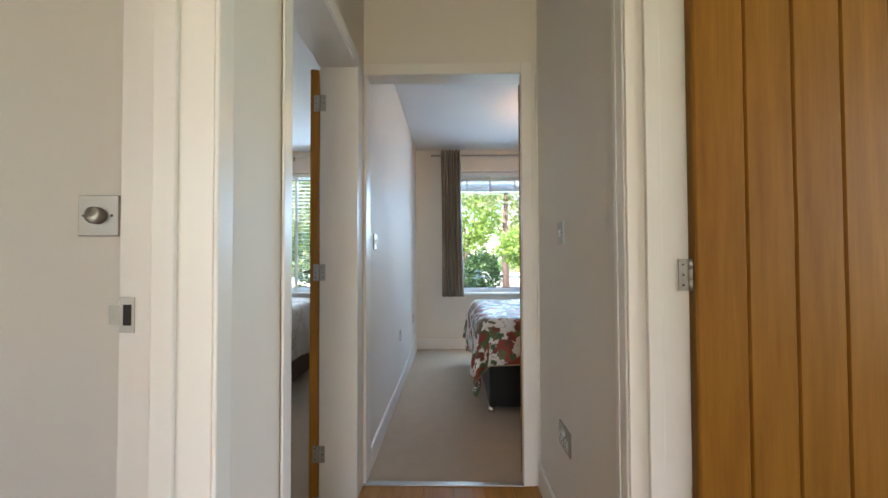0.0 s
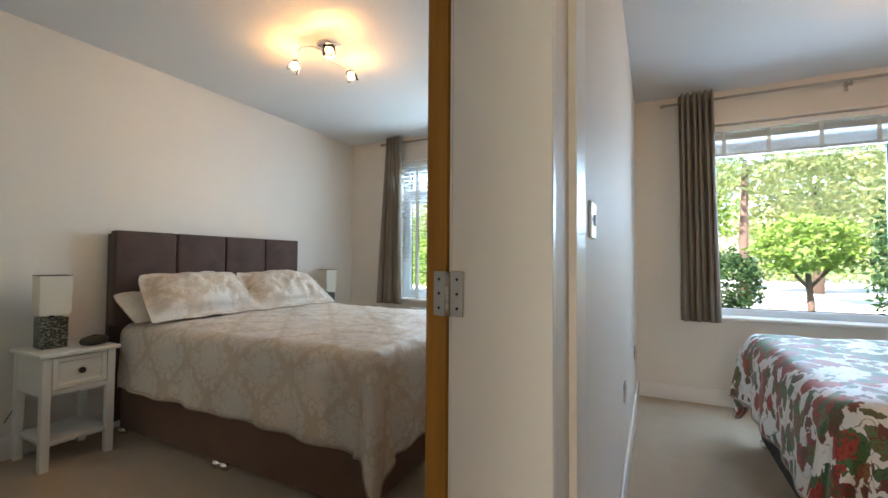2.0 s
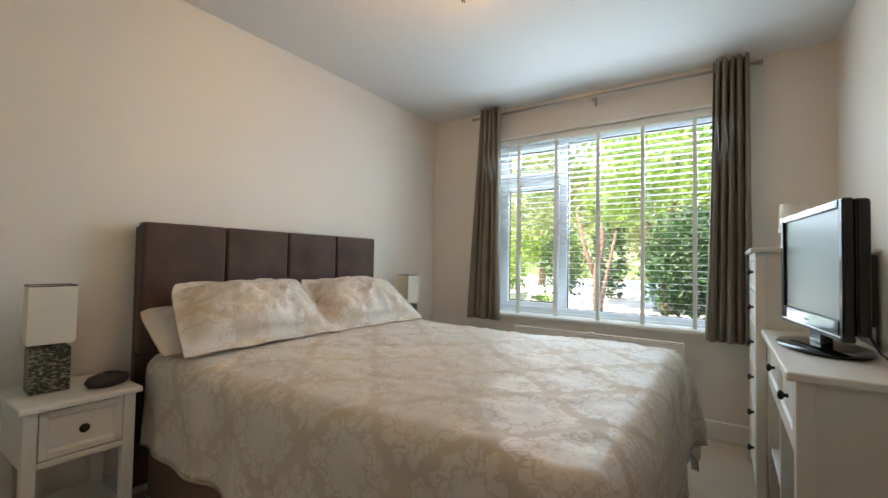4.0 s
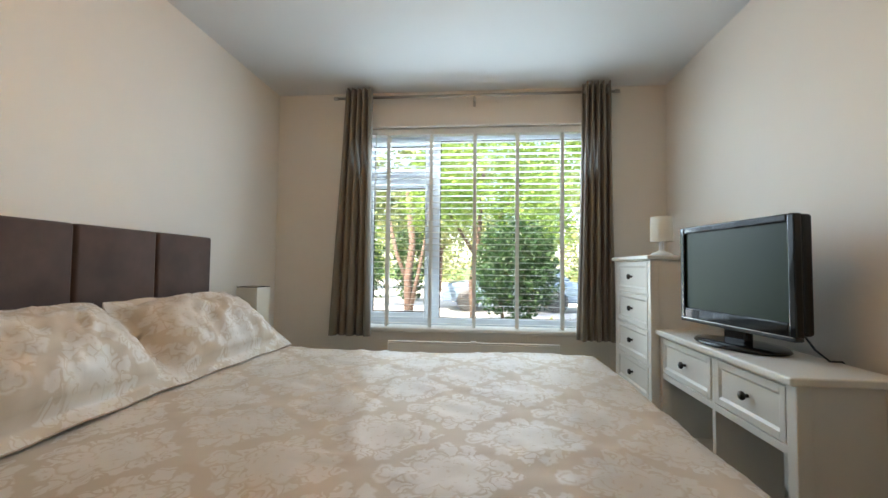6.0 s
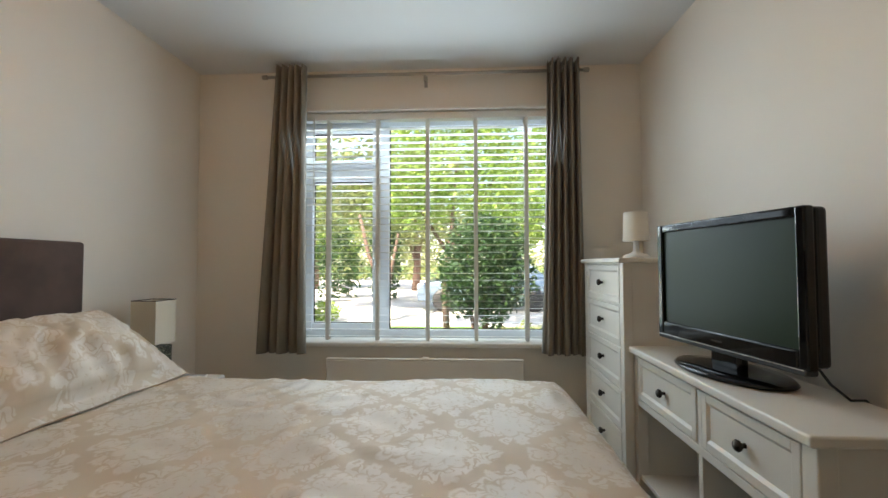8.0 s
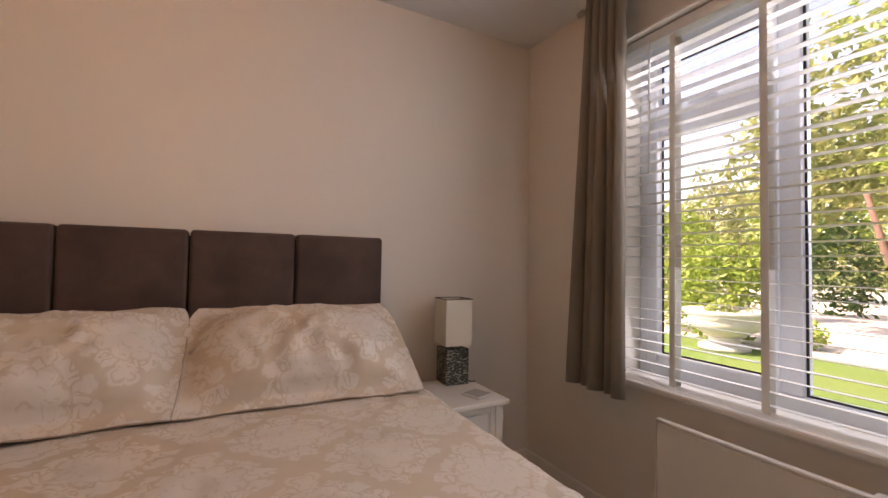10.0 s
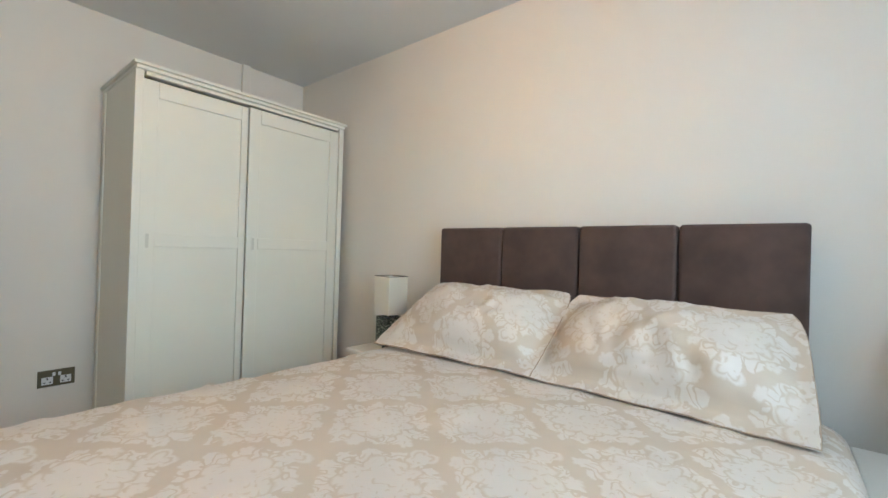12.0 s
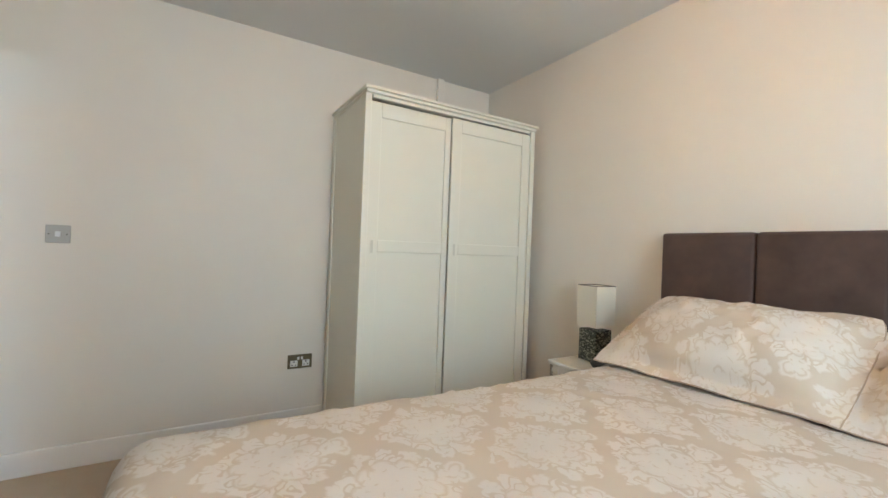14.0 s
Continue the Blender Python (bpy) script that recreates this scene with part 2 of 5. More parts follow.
def woven_mat(name):
    """Dark green and silver strands, as on the table lamps' bases."""
    t = Tree(name)
    p = t.scaled(t.coord(), (90, 90, 210))
    vor = t.nt.nodes.new("ShaderNodeTexVoronoi")
    t.put(vor.inputs["Vector"], p)
    vor.inputs["Scale"].default_value = 1.0
    vor.inputs["Randomness"].default_value = 0.9
    pick = t.nt.nodes.new("ShaderNodeSeparateColor")
    t.put(pick.inputs[0], vor.outputs["Color"])
    col = t.mix(t.ramp(pick.outputs[0], 0.55, 0.8), (0.028, 0.034, 0.024), (0.30, 0.31, 0.25))
    t.bump(vor.outputs["Distance"], 0.9, 0.004)
    return t.done(col, 0.38, 0.25)


def ground_mat(name, a, b, c, fine=120.0, big=0.6):
    t = Tree(name)
    p = t.coord()
    f = t.noise(p, fine, 3, 0.7)
    g = t.noise(p, big, 4)
    col = t.mix(t.ramp(f, 0.3, 0.7), a, b)
    col = t.mix(t.m("MULTIPLY", t.ramp(g, 0.4, 0.7), 0.6), col, c)
    t.bump(f, 0.7, 0.02)
    return t.done(col, 0.9)


WALL = paint("wall_paint", (0.735, 0.685, 0.610), 0.62, 0.10, 0.03)
CEIL = paint("ceiling_paint", (0.71, 0.71, 0.70), 0.75, 0.10, 0.02)
GLOSS = paint("white_gloss_paint", (0.78, 0.745, 0.69), 0.34, 0.04, 0.03, 60)
FURN = paint("cream_furniture_paint", (0.74, 0.72, 0.66), 0.38, 0.05, 0.05, 70)
WARD = paint("wardrobe_paint", (0.74, 0.72, 0.62), 0.42, 0.04, 0.03, 70)
# white uPVC; the skylight's blue cast is put into its colour
UPVC = plain_mat("sky_tinted_upvc", (0.76, 0.81, 0.87), 0.28)
SLAT = plain_mat("blind_slat", (0.80, 0.80, 0.78), 0.4)
TAPE = fabric_mat("blind_tape", (0.74, 0.74, 0.70), (0.80, 0.80, 0.76), 500, 8, 0.85)
CARPET = carpet_mat("beige_carpet", (0.46, 0.345, 0.225), (0.59, 0.465, 0.33))
OAK = oak_mat("oak")
OAKFLOOR = oak_mat("oak_floor", False)
STEEL = metal_mat("brushed_steel", (0.42, 0.40, 0.36), 0.34)
BRONZE = metal_mat("satin_bronze", (0.17, 0.145, 0.095), 0.38)
CHROME = metal_mat("chrome", (0.75, 0.75, 0.75), 0.10)
DARKMETAL = metal_mat("dark_bronze", (0.05, 0.042, 0.036), 0.35)
SUEDE = fabric_mat("brown_suede", (0.056, 0.033, 0.026), (0.088, 0.052, 0.041), 380, 9, 0.85, 0.18, 0.3)
BASEFAB = fabric_mat("brown_base_fabric", (0.13, 0.070, 0.046), (0.165, 0.096, 0.066), 500, 5, 0.9, 0.2)
BLACKFAB = fabric_mat("black_base_fabric", (0.008, 0.008, 0.009), (0.014, 0.014, 0.015), 400, 5, 0.85, 0.1)
SHEET = fabric_mat("cream_sheet", (0.62, 0.56, 0.48), (0.68, 0.62, 0.54), 500, 6, 0.8, 0.1)
CURTAIN = fabric_mat("grey_curtain", (0.175, 0.147, 0.110), (0.205, 0.174, 0.132), 420, 5, 0.62, 0.3, 0.3)
DAMASK = damask_mat("damask_satin", 0.25)
DAMASK_CASE = damask_mat("damask_satin_case", 0.0, 1)
FLORAL = floral_mat("floral_cotton")
SHADE = fabric_mat("cream_lampshade", (0.70, 0.65, 0.54), (0.74, 0.69, 0.58), 600, 5, 0.85, 0.1, 0.25)
WOVEN = woven_mat("woven_lamp_base")
BLACK = plain_mat("black_plastic", (0.004, 0.004, 0.0045), 0.05, Specular_IOR_Level=0.4)
BLACKMATT = plain_mat("black_matt_plastic", (0.02, 0.02, 0.02), 0.5)
# dark screen; green of the reflected garden is mixed into the base colour
SCREEN = plain_mat("tv_screen", (0.018, 0.034, 0.017), 0.30, Specular_IOR_Level=0.25)
WHITEPL = plain_mat("white_plastic", (0.75, 0.75, 0.73), 0.35)
DARKHOLE = plain_mat("dark_hole", (0.015, 0.012, 0.01), 0.8)
RADP = paint("radiator_enamel", (0.76, 0.72, 0.66), 0.32, 0.03, 0.02, 50)
PANE = pane_mat("window_glass")
SHADEGLASS = pane_mat("lamp_glass")
BULB = lit_mat("warm_bulb", (1.0, 0.50, 0.15), 37.0)
LAWN = ground_mat("lawn", (0.055, 0.13, 0.02), (0.10, 0.21, 0.035), (0.14, 0.20, 0.05), 160)
GRAVEL = ground_mat("pale_gravel", (0.52, 0.49, 0.43), (0.66, 0.62, 0.56), (0.45, 0.42, 0.37), 90)
BARK = ground_mat("bark", (0.10, 0.060, 0.045), (0.16, 0.10, 0.075), (0.07, 0.045, 0.035), 40, 5)
STONE = ground_mat("pale_stone", (0.50, 0.48, 0.43), (0.62, 0.60, 0.55), (0.40, 0.38, 0.33), 60, 4)
RENDER = ground_mat("house_render", (0.5, 0.47, 0.42), (0.58, 0.55, 0.5), (0.45, 0.42, 0.38), 60, 1)
LEAF_MID = leaf_mat("maple_leaf", (0.12, 0.21, 0.03), (0.22, 0.34, 0.06), (0.34, 0.40, 0.10))
LEAF_DARK = leaf_mat("bush_leaf", (0.012, 0.036, 0.012), (0.032, 0.085, 0.022), (0.065, 0.13, 0.035))
LEAF_PALE = leaf_mat("pale_leaf", (0.17, 0.22, 0.08), (0.28, 0.33, 0.13), (0.38, 0.36, 0.17))


# ---- mesh helpers ----
def cuboid(bm, x0, x1, y0, y1, z0, z1):
    v = [bm.verts.new((x, y, z)) for x in (x0, x1) for y in (y0, y1) for z in (z0, z1)]
    for f in ((0, 1, 3, 2), (4, 6, 7, 5), (0, 4, 5, 1), (2, 3, 7, 6), (0, 2, 6, 4), (1, 5, 7, 3)):
        bm.faces.new([v[i] for i in f])


def boxes(*dims, bevel=0.0, segments=2):
    bm = bmesh.new()
    for d in dims:
        cuboid(bm, *d)
    bmesh.ops.recalc_face_normals(bm, faces=bm.faces[:])
    if bevel:
        bmesh.ops.bevel(bm, geom=bm.edges[:], offset=bevel, segments=segments, profile=0.5, affect="EDGES")
    return bm


def lathe(profile, n=24, center=(0, 0, 0), axis="Z"):
    """A turned solid: profile is a list of (radius, height)."""
    bm = bmesh.new()
    rings = []
    for r, h in profile:
        ring = []
        for i in range(n):
            a = 2 * math.pi * i / n
            p = (r * math.cos(a), r * math.sin(a), h)
            if axis == "X":
                p = (p[2], p[0], p[1])
            elif axis == "Y":
                p = (p[0], p[2], p[1])
            ring.append(bm.verts.new((p[0] + center[0], p[1] + center[1], p[2] + center[2])))
        rings.append(ring)
    for a, b in zip(rings, rings[1:]):
        for i in range(n):
            j = (i + 1) % n
            bm.faces.new((a[i], a[j], b[j], b[i]))
    bm.faces.new(rings[0])
    bm.faces.new(rings[-1])
    bmesh.ops.recalc_face_normals(bm, faces=bm.faces[:])
    return bm


def square_tube(hw, t, z0, z1):
    """An open square sleeve of half width hw and wall thickness t, in one piece."""
    bm = bmesh.new()
    loops = [[bm.verts.new((sx * r, sy * r, z)) for sx, sy in ((-1, -1), (1, -1), (1, 1), (-1, 1))] for r, z in ((hw, z0), (hw, z1), (hw - t, z1), (hw - t, z0))]
    for a, b in zip(loops, loops[1:] + loops[:1]):
        for i in range(4):
            bm.faces.new((a[i], a[(i + 1) % 4], b[(i + 1) % 4], b[i]))
    bmesh.ops.recalc_face_normals(bm, faces=bm.faces[:])
    return bm


def tube(points, radius, n=8):
    """A round bar along a polyline, with a radius for each point or one for all."""
    bm = bmesh.new()
    pts = [Vector(p) for p in points]
    rad = radius if isinstance(radius, (list, tuple)) else [radius] * len(pts)
    rings = []
    for i, p in enumerate(pts):
        d = (pts[min(i + 1, len(pts) - 1)] - pts[max(i - 1, 0)]).normalized()
        side = d.cross(Vector((0, 0, 1)) if abs(d.z) < 0.9 else Vector((1, 0, 0))).normalized()
        up = side.cross(d)
        rings.append([bm.verts.new(p + (side * math.cos(2 * math.pi * k / n) + up * math.sin(2 * math.pi * k / n)) * rad[i]) for k in range(n)])
    for a, b in zip(rings, rings[1:]):
        for k in range(n):
            j = (k + 1) % n
            bm.faces.new((a[k], a[j], b[j], b[k]))
    bm.faces.new(rings[0])
    bm.faces.new(rings[-1])
    bmesh.ops.recalc_face_normals(bm, faces=bm.faces[:])
    return bm


def to_mesh(name, bm, material, smooth=False):
    me = bpy.data.meshes.new(name)
    bm.to_mesh(me)
    bm.free()
    me.materials.append(material)
    if smooth:
        for p in me.polygons:
            p.use_smooth = True
    return me


def part(name, bm, material, parent, label="", smooth=False, m=None):
    ob = new(name, to_mesh(name, bm, material, smooth))
    ob.parent = parent
    if m is not None:
        ob.matrix_basis = m
    if label:
        ob["label"] = label
    return ob


def thing(name, label, category, group="", kind="", m=None):
    ob = new(name)
    ob.empty_display_size = 0.1
    if m is not None:
        ob.matrix_basis = m
    return tagged(ob, label, category, group, kind)


def solid(name, bm, material, label="", category="", kind="", smooth=False, m=None):
    ob = new(name, to_mesh(name, bm, material, smooth))
    if m is not None:
        ob.matrix_basis = m
    return tagged(ob, label, category, "", kind)


def wall(name, axis, c0, c1, a0, a1, openings=(), z0=0.0, z1=2.395, mat=None):
    """A wall of thickness c0..c1, running a0..a1 along the other axis, with openings (a0, a1, z0, z1)."""
    cuts = sorted({a0, a1, *[o[0] for o in openings], *[o[1] for o in openings]})
    dims = []
    for p, q in zip(cuts, cuts[1:]):
        hole = [o for o in openings if o[0] <= p and q <= o[1]]
        spans = [(z0, z1)] if not hole else [(z0, hole[0][2]), (hole[0][3], z1)]
        for s, e in spans:
            if e - s > 1e-4:
                dims.append((c0, c1, p, q, s, e) if axis == "x" else (p, q, c0, c1, s, e))
    ob = solid(name, boxes(*dims), mat or WALL, kind="structure")
    return ob

# ---- structure ----
H = 2.395
wall("wall_west", "x", -3.21, -2.96, 1.85, 6.3)
wall("wall_window", "y", 6.0, 6.3, -2.96, 3.2, [(-2.36, -0.62, 0.672, 2.14), (0.45, 2.35, 0.665, 2.135)])
wall("wall_partition", "x", -0.16, 0.0, -2.0, 6.0, [(0.94, 1.74, 0.0, 1.99), (2.05, 2.875, 0.0, 1.975)])
wall("wall_south", "y", 1.85, 2.06, -2.96, -0.16)
wall("wall_lobby_end", "y", 3.0, 3.1, 0.0, 3.2, [(0.0, 0.84, 0.0, 2.0)])
wall("wall_lobby_side", "x", 0.847, 0.98, -2.0, 3.0, [(1.18, 2.0, 0.0, 2.0)])
wall("wall_east", "x", 3.2, 3.45, -2.0, 6.3, [(-0.2, 2.2, 0.6, 2.15)])
# unseen wall; its two openings are assumed, for the fill lamps
wall("wall_back", "y", -2.25, -2.0, -3.21, 3.45, [(0.05, 0.80, 0.0, 2.05), (-2.4, -0.9, 0.9, 2.1)])
wall("wall_west_back", "x", -3.21, -2.96, -2.0, 1.85)
solid("ceiling", boxes((-3.21, 3.45, -2.25, 6.3, H, H + 0.15)), CEIL, kind="structure")
solid("floor_carpet_1", boxes((-2.96, -0.005, 2.06, 6.0, -0.05, 0.0)), CARPET, kind="structure")
solid("floor_carpet_2", boxes((0.0, 3.2, 3.005, 6.0, -0.05, 0.0)), CARPET, kind="structure")
solid("floor_carpet_3", boxes((-2.96, -0.16, -2.0, 1.85, -0.05, 0.0)), CARPET, kind="structure")
solid("floor_carpet_4", boxes((0.98, 3.2, -2.0, 3.0, -0.05, 0.0)), CARPET, kind="structure")
lobby_floor = solid("floor_lobby", boxes((-0.16, 0.98, -2.0, 3.005, -0.06, -0.012)), DARKHOLE, kind="structure")
solid("threshold_strip", boxes((0.0, 0.766, 2.985, 3.02, 0.0, 0.006), bevel=0.002), STEEL, kind="structure")


def run_trim(name, dims, bevel=0.006):
    return solid(name, boxes(*dims, bevel=bevel), GLOSS, kind="structure")


T, HB = 0.016, 0.118
run_trim("baseboard_west", [(-2.96, -2.96 + T, 2.06, 6.0, 0, HB)])
run_trim("baseboard_south", [(-2.94, -0.16, 2.06, 2.06 + T, 0, HB)])
run_trim("baseboard_window_1", [(-2.94, -0.18, 6.0 - T, 6.0, 0, HB)])
run_trim("baseboard_east_1", [(-0.16 - T, -0.16, 2.95, 5.98, 0, HB)])
run_trim("baseboard_west_2", [(0.0, T, 3.12, 6.0, 0, HB)])
run_trim("baseboard_window_2", [(T, 3.2, 6.0 - T, 6.0, 0, HB)])
run_trim("baseboard_lobby_side", [(0.847 - T, 0.847, 2.08, 2.98, 0, HB)])


def door_lining(name, axis, c0, c1, a0, a1, top, t=0.02, stop=None):
    """Jambs and head in a wall's opening, with a planted stop."""
    lining = thing(name, "", "", kind="structure")

    def add(nm, p0, p1, q0, q1, z0, z1):
        d = (p0, p1, q0, q1, z0, z1) if axis == "x" else (q0, q1, p0, p1, z0, z1)
        part(nm, boxes(d, bevel=0.0015, segments=1), GLOSS, lining)
    add("jamb", c0, c1, a0, a0 + t, 0, top)
    add("jamb", c0, c1, a1 - t, a1, 0, top)
    add("head", c0, c1, a0 + t, a1 - t, top - t, top)
    if stop:
        s0, s1 = stop
        add("stop", s0, s1, a0 + t, a0 + t + 0.012, 0, top - t)
        add("stop", s0, s1, a1 - t - 0.012, a1 - t, 0, top - t)
        add("stop", s0, s1, a0 + t + 0.012, a1 - t - 0.012, top - t - 0.012, top - t)
    return lining


def architrave(name, axis, face, out, a0, a1, top, w=0.062, sides=(True, True), bead=True):
    """Moulded casing round an opening: a flat with a raised outer bead."""
    d = []
    lo, hi = sorted((face, face + out))
    lo2, hi2 = sorted((face, face + out * 1.35))

    def add(l, h, q0, q1, z0, z1):
        d.append((l, h, q0, q1, z0, z1) if axis == "x" else (q0, q1, l, h, z0, z1))
    for k, (edge, sign) in enumerate(((a0, -1), (a1, 1))):
        if sides[k]:
            add(lo, hi, *sorted((edge, edge + sign * w)), 0, top + w)
            if bead:
                add(lo2, hi2, *sorted((edge + sign * w * 0.62, edge + sign * (w + 0.002))), 0, top + w + 0.002)
    add(lo, hi, a0, a1, top, top + w)
    if bead:
        add(lo2, hi2, a0, a1, top + w * 0.62, top + w + 0.002)
    return solid(name, boxes(*d, bevel=0.004), GLOSS, kind="structure")


door_lining("door_lining_1", "x", -0.164, 0.003, 2.05, 2.875, 1.975, 0.02)
door_lining("door_lining_2", "y", 2.997, 3.105, -0.006, 0.86, 2.0, 0.02)
run_trim("door_lining_stop", [(0.766, 0.838, 2.996, 3.03, 0, 1.98)], 0.002)
door_lining("door_lining_3", "x", -0.165, 0.003, 0.94, 1.74, 1.99, 0.02, (-0.10, -0.06))
door_lining("door_lining_4", "x", 0.844, 0.985, 1.18, 2.0, 2.0, 0.02, (0.885, 0.92))
architrave("architrave_1", "x", 0.003, 0.008, 2.07, 2.855, 1.955, 0.055, (True, False), False)
architrave("architrave_2", "y", 2.997, -0.008, 0.0, 0.766, 1.98, 0.055, (False, True), False)
architrave("architrave_3", "x", 0.003, 0.008, 0.96, 1.72, 1.97, 0.055, (True, True), False)
architrave("architrave_4", "x", 0.844, -0.006, 1.20, 1.984, 1.98, 0.06)
architrave("architrave_bedroom", "x", -0.164, -0.004, 2.07, 2.855, 1.955, 0.05, (False, True))


# ---- doors ----
def hinge(parent, x, y, z, leaf_dir, door_dir):
    """A steel butt hinge: two leaves, knuckle and screws. leaf_dir, door_dir: unit vectors in plan."""
    h = part("hinge", lathe([(0.0055, -0.037), (0.0055, -0.013), (0.0048, -0.0125), (0.0055, -0.012), (0.0055, 0.012), (0.0048, 0.0125), (0.0055, 0.013), (0.0055, 0.037)], 12, (x, y, z)), STEEL, parent, "satin steel butt hinge", True)
    for d in (leaf_dir, door_dir):
        n = Vector((-d[1], d[0]))
        bm = bmesh.new()
        pts = [Vector((x, y)) + Vector(d) * s + n * o for s in (0.003, 0.0275) for o in (-0.0012, 0.0012)]
        vs = [bm.verts.new((p.x, p.y, zz)) for p in pts for zz in (z - 0.037, z + 0.037)]
        bmesh.ops.convex_hull(bm, input=vs)
        part("leaf", bm, STEEL, h)
        for k in (-0.024, 0.0, 0.024):
            c = Vector((x, y)) + Vector(d) * 0.017
            for side in (-1, 1):
                b2 = bmesh.new()
                bmesh.ops.create_icosphere(b2, subdivisions=1, radius=0.0028)
                part("screw", b2, DARKMETAL, h, m=Matrix.Translation((c.x + n.x * 0.0012 * side, c.y + n.y * 0.0012 * side, z + k)))
    return h


def oak_door(name, width, height, label, handle_side=1):
    """Boarded oak door, closed along +x from its hinge edge at the origin, thickness along y, with lever handles."""
    d = thing(name, label, "door", kind="structure")
    th = 0.040
    stile, n = 0.115, 5
    bw = (width - 2 * stile) / n
    edges = [(0, stile)] + [(stile + i * bw, stile + (i + 1) * bw) for i in range(n)] + [(width - stile, width)]
    part("core", boxes((0.004, width - 0.004, -th / 2 + 0.009, th / 2 - 0.009, 0.008, height)), OAK, d)
    for a, b in edges:
        part("board", boxes((a + 0.0004, b - 0.0004, -th / 2, th / 2, 0.006, height), bevel=0.0045, segments=1), OAK, d)
    for s in (-1, 1):
        rose = part("rose", lathe([(0.026, 0), (0.026, 0.006), (0.023, 0.009), (0.009, 0.010), (0.009, 0.045), (0.0, 0.045)], 24, (0, 0, 0), "Y"), STEEL, d, "satin steel rose", True,
                    pose(width - 0.06, s * th / 2, 1.0, 0, 0, 0) @ Matrix.Diagonal((1, s, 1, 1)))
        part("lever", tube([(0, 0.043, 0), (-0.02, 0.05, 0), (-0.06, 0.052, 0), (-0.115, 0.050, 0)], [0.009, 0.009, 0.0085, 0.007], 12), STEEL, rose, "lever handle", True)
    part("latch_plate", boxes((width - 0.001, width + 0.0015, -0.012, 0.012, 0.97, 1.03)), STEEL, d)
    return d


door_1 = oak_door("door_1", 0.76, 1.945, "open boarded oak door with satin steel lever handle")
door_1.matrix_basis = pose(-0.171, 2.862, 0.005, 0, 0, 90 + 17) @ Matrix.Translation((0.006, 0.022, 0))
door_2 = oak_door("door_2", 0.76, 1.965, "open boarded oak door to the second bedroom")
door_2.matrix_basis = pose(0.787, 3.092, 0.005, 0, 0, 60)
door_3 = oak_door("door_3", 0.762, 1.965, "open boarded oak door with V-grooved planks")
door_3.matrix_basis = pose(0.992, 1.968, 0.005, 0, 0, -3.0) @ Matrix.Translation((0.004, 0.018, 0))
for z in (0.21, 1.02, 1.79):
    h1 = thing("hinge_set", "satin steel butt hinge on the door jamb", "hinge", "door hinges", "structure")
    hinge(h1, -0.1695, 2.8525, z, (1, 0), (-1, 0.12))
    h2 = thing("hinge_set", "satin steel butt hinge on the door jamb", "hinge", "door hinges", "structure")
    hinge(h2, 0.798, 3.074, z, (0.4, -1), (-0.866, 0.5))
    h3 = thing("hinge_set", "satin steel butt hinge on the door jamb", "hinge", "door hinges", "structure")
    hinge(h3, 0.988, 1.976, z + 0.02, (-1, 0), (0, 1))
strike = thing("strike_plate", "brass strike plate let into a white door jamb", "strike plate", kind="structure")
part("plate", boxes((-0.162, -0.135, 1.7175, 1.7195, 0.95, 1.013), bevel=0.0008), STEEL, strike)
# no cut-out: a dark block painted as the shade inside the latch hole
part("hole", boxes((-0.155, -0.140, 1.717, 1.719, 0.963, 1.0)), DARKHOLE, strike)
part("lip", boxes((-0.182, -0.162, 1.718, 1.7215, 0.965, 0.998), bevel=0.001), STEEL, strike)


# ---- windows ----
def frame_ring(x0, x1, z0, z1, w, y0, y1, bevel=0.006):
    return boxes((x0, x0 + w, y0, y1, z0, z1), (x1 - w, x1, y0, y1, z0, z1), (x0 + w, x1 - w, y0, y1, z0, z0 + w), (x0 + w, x1 - w, y0, y1, z1 - w, z1), bevel=bevel)


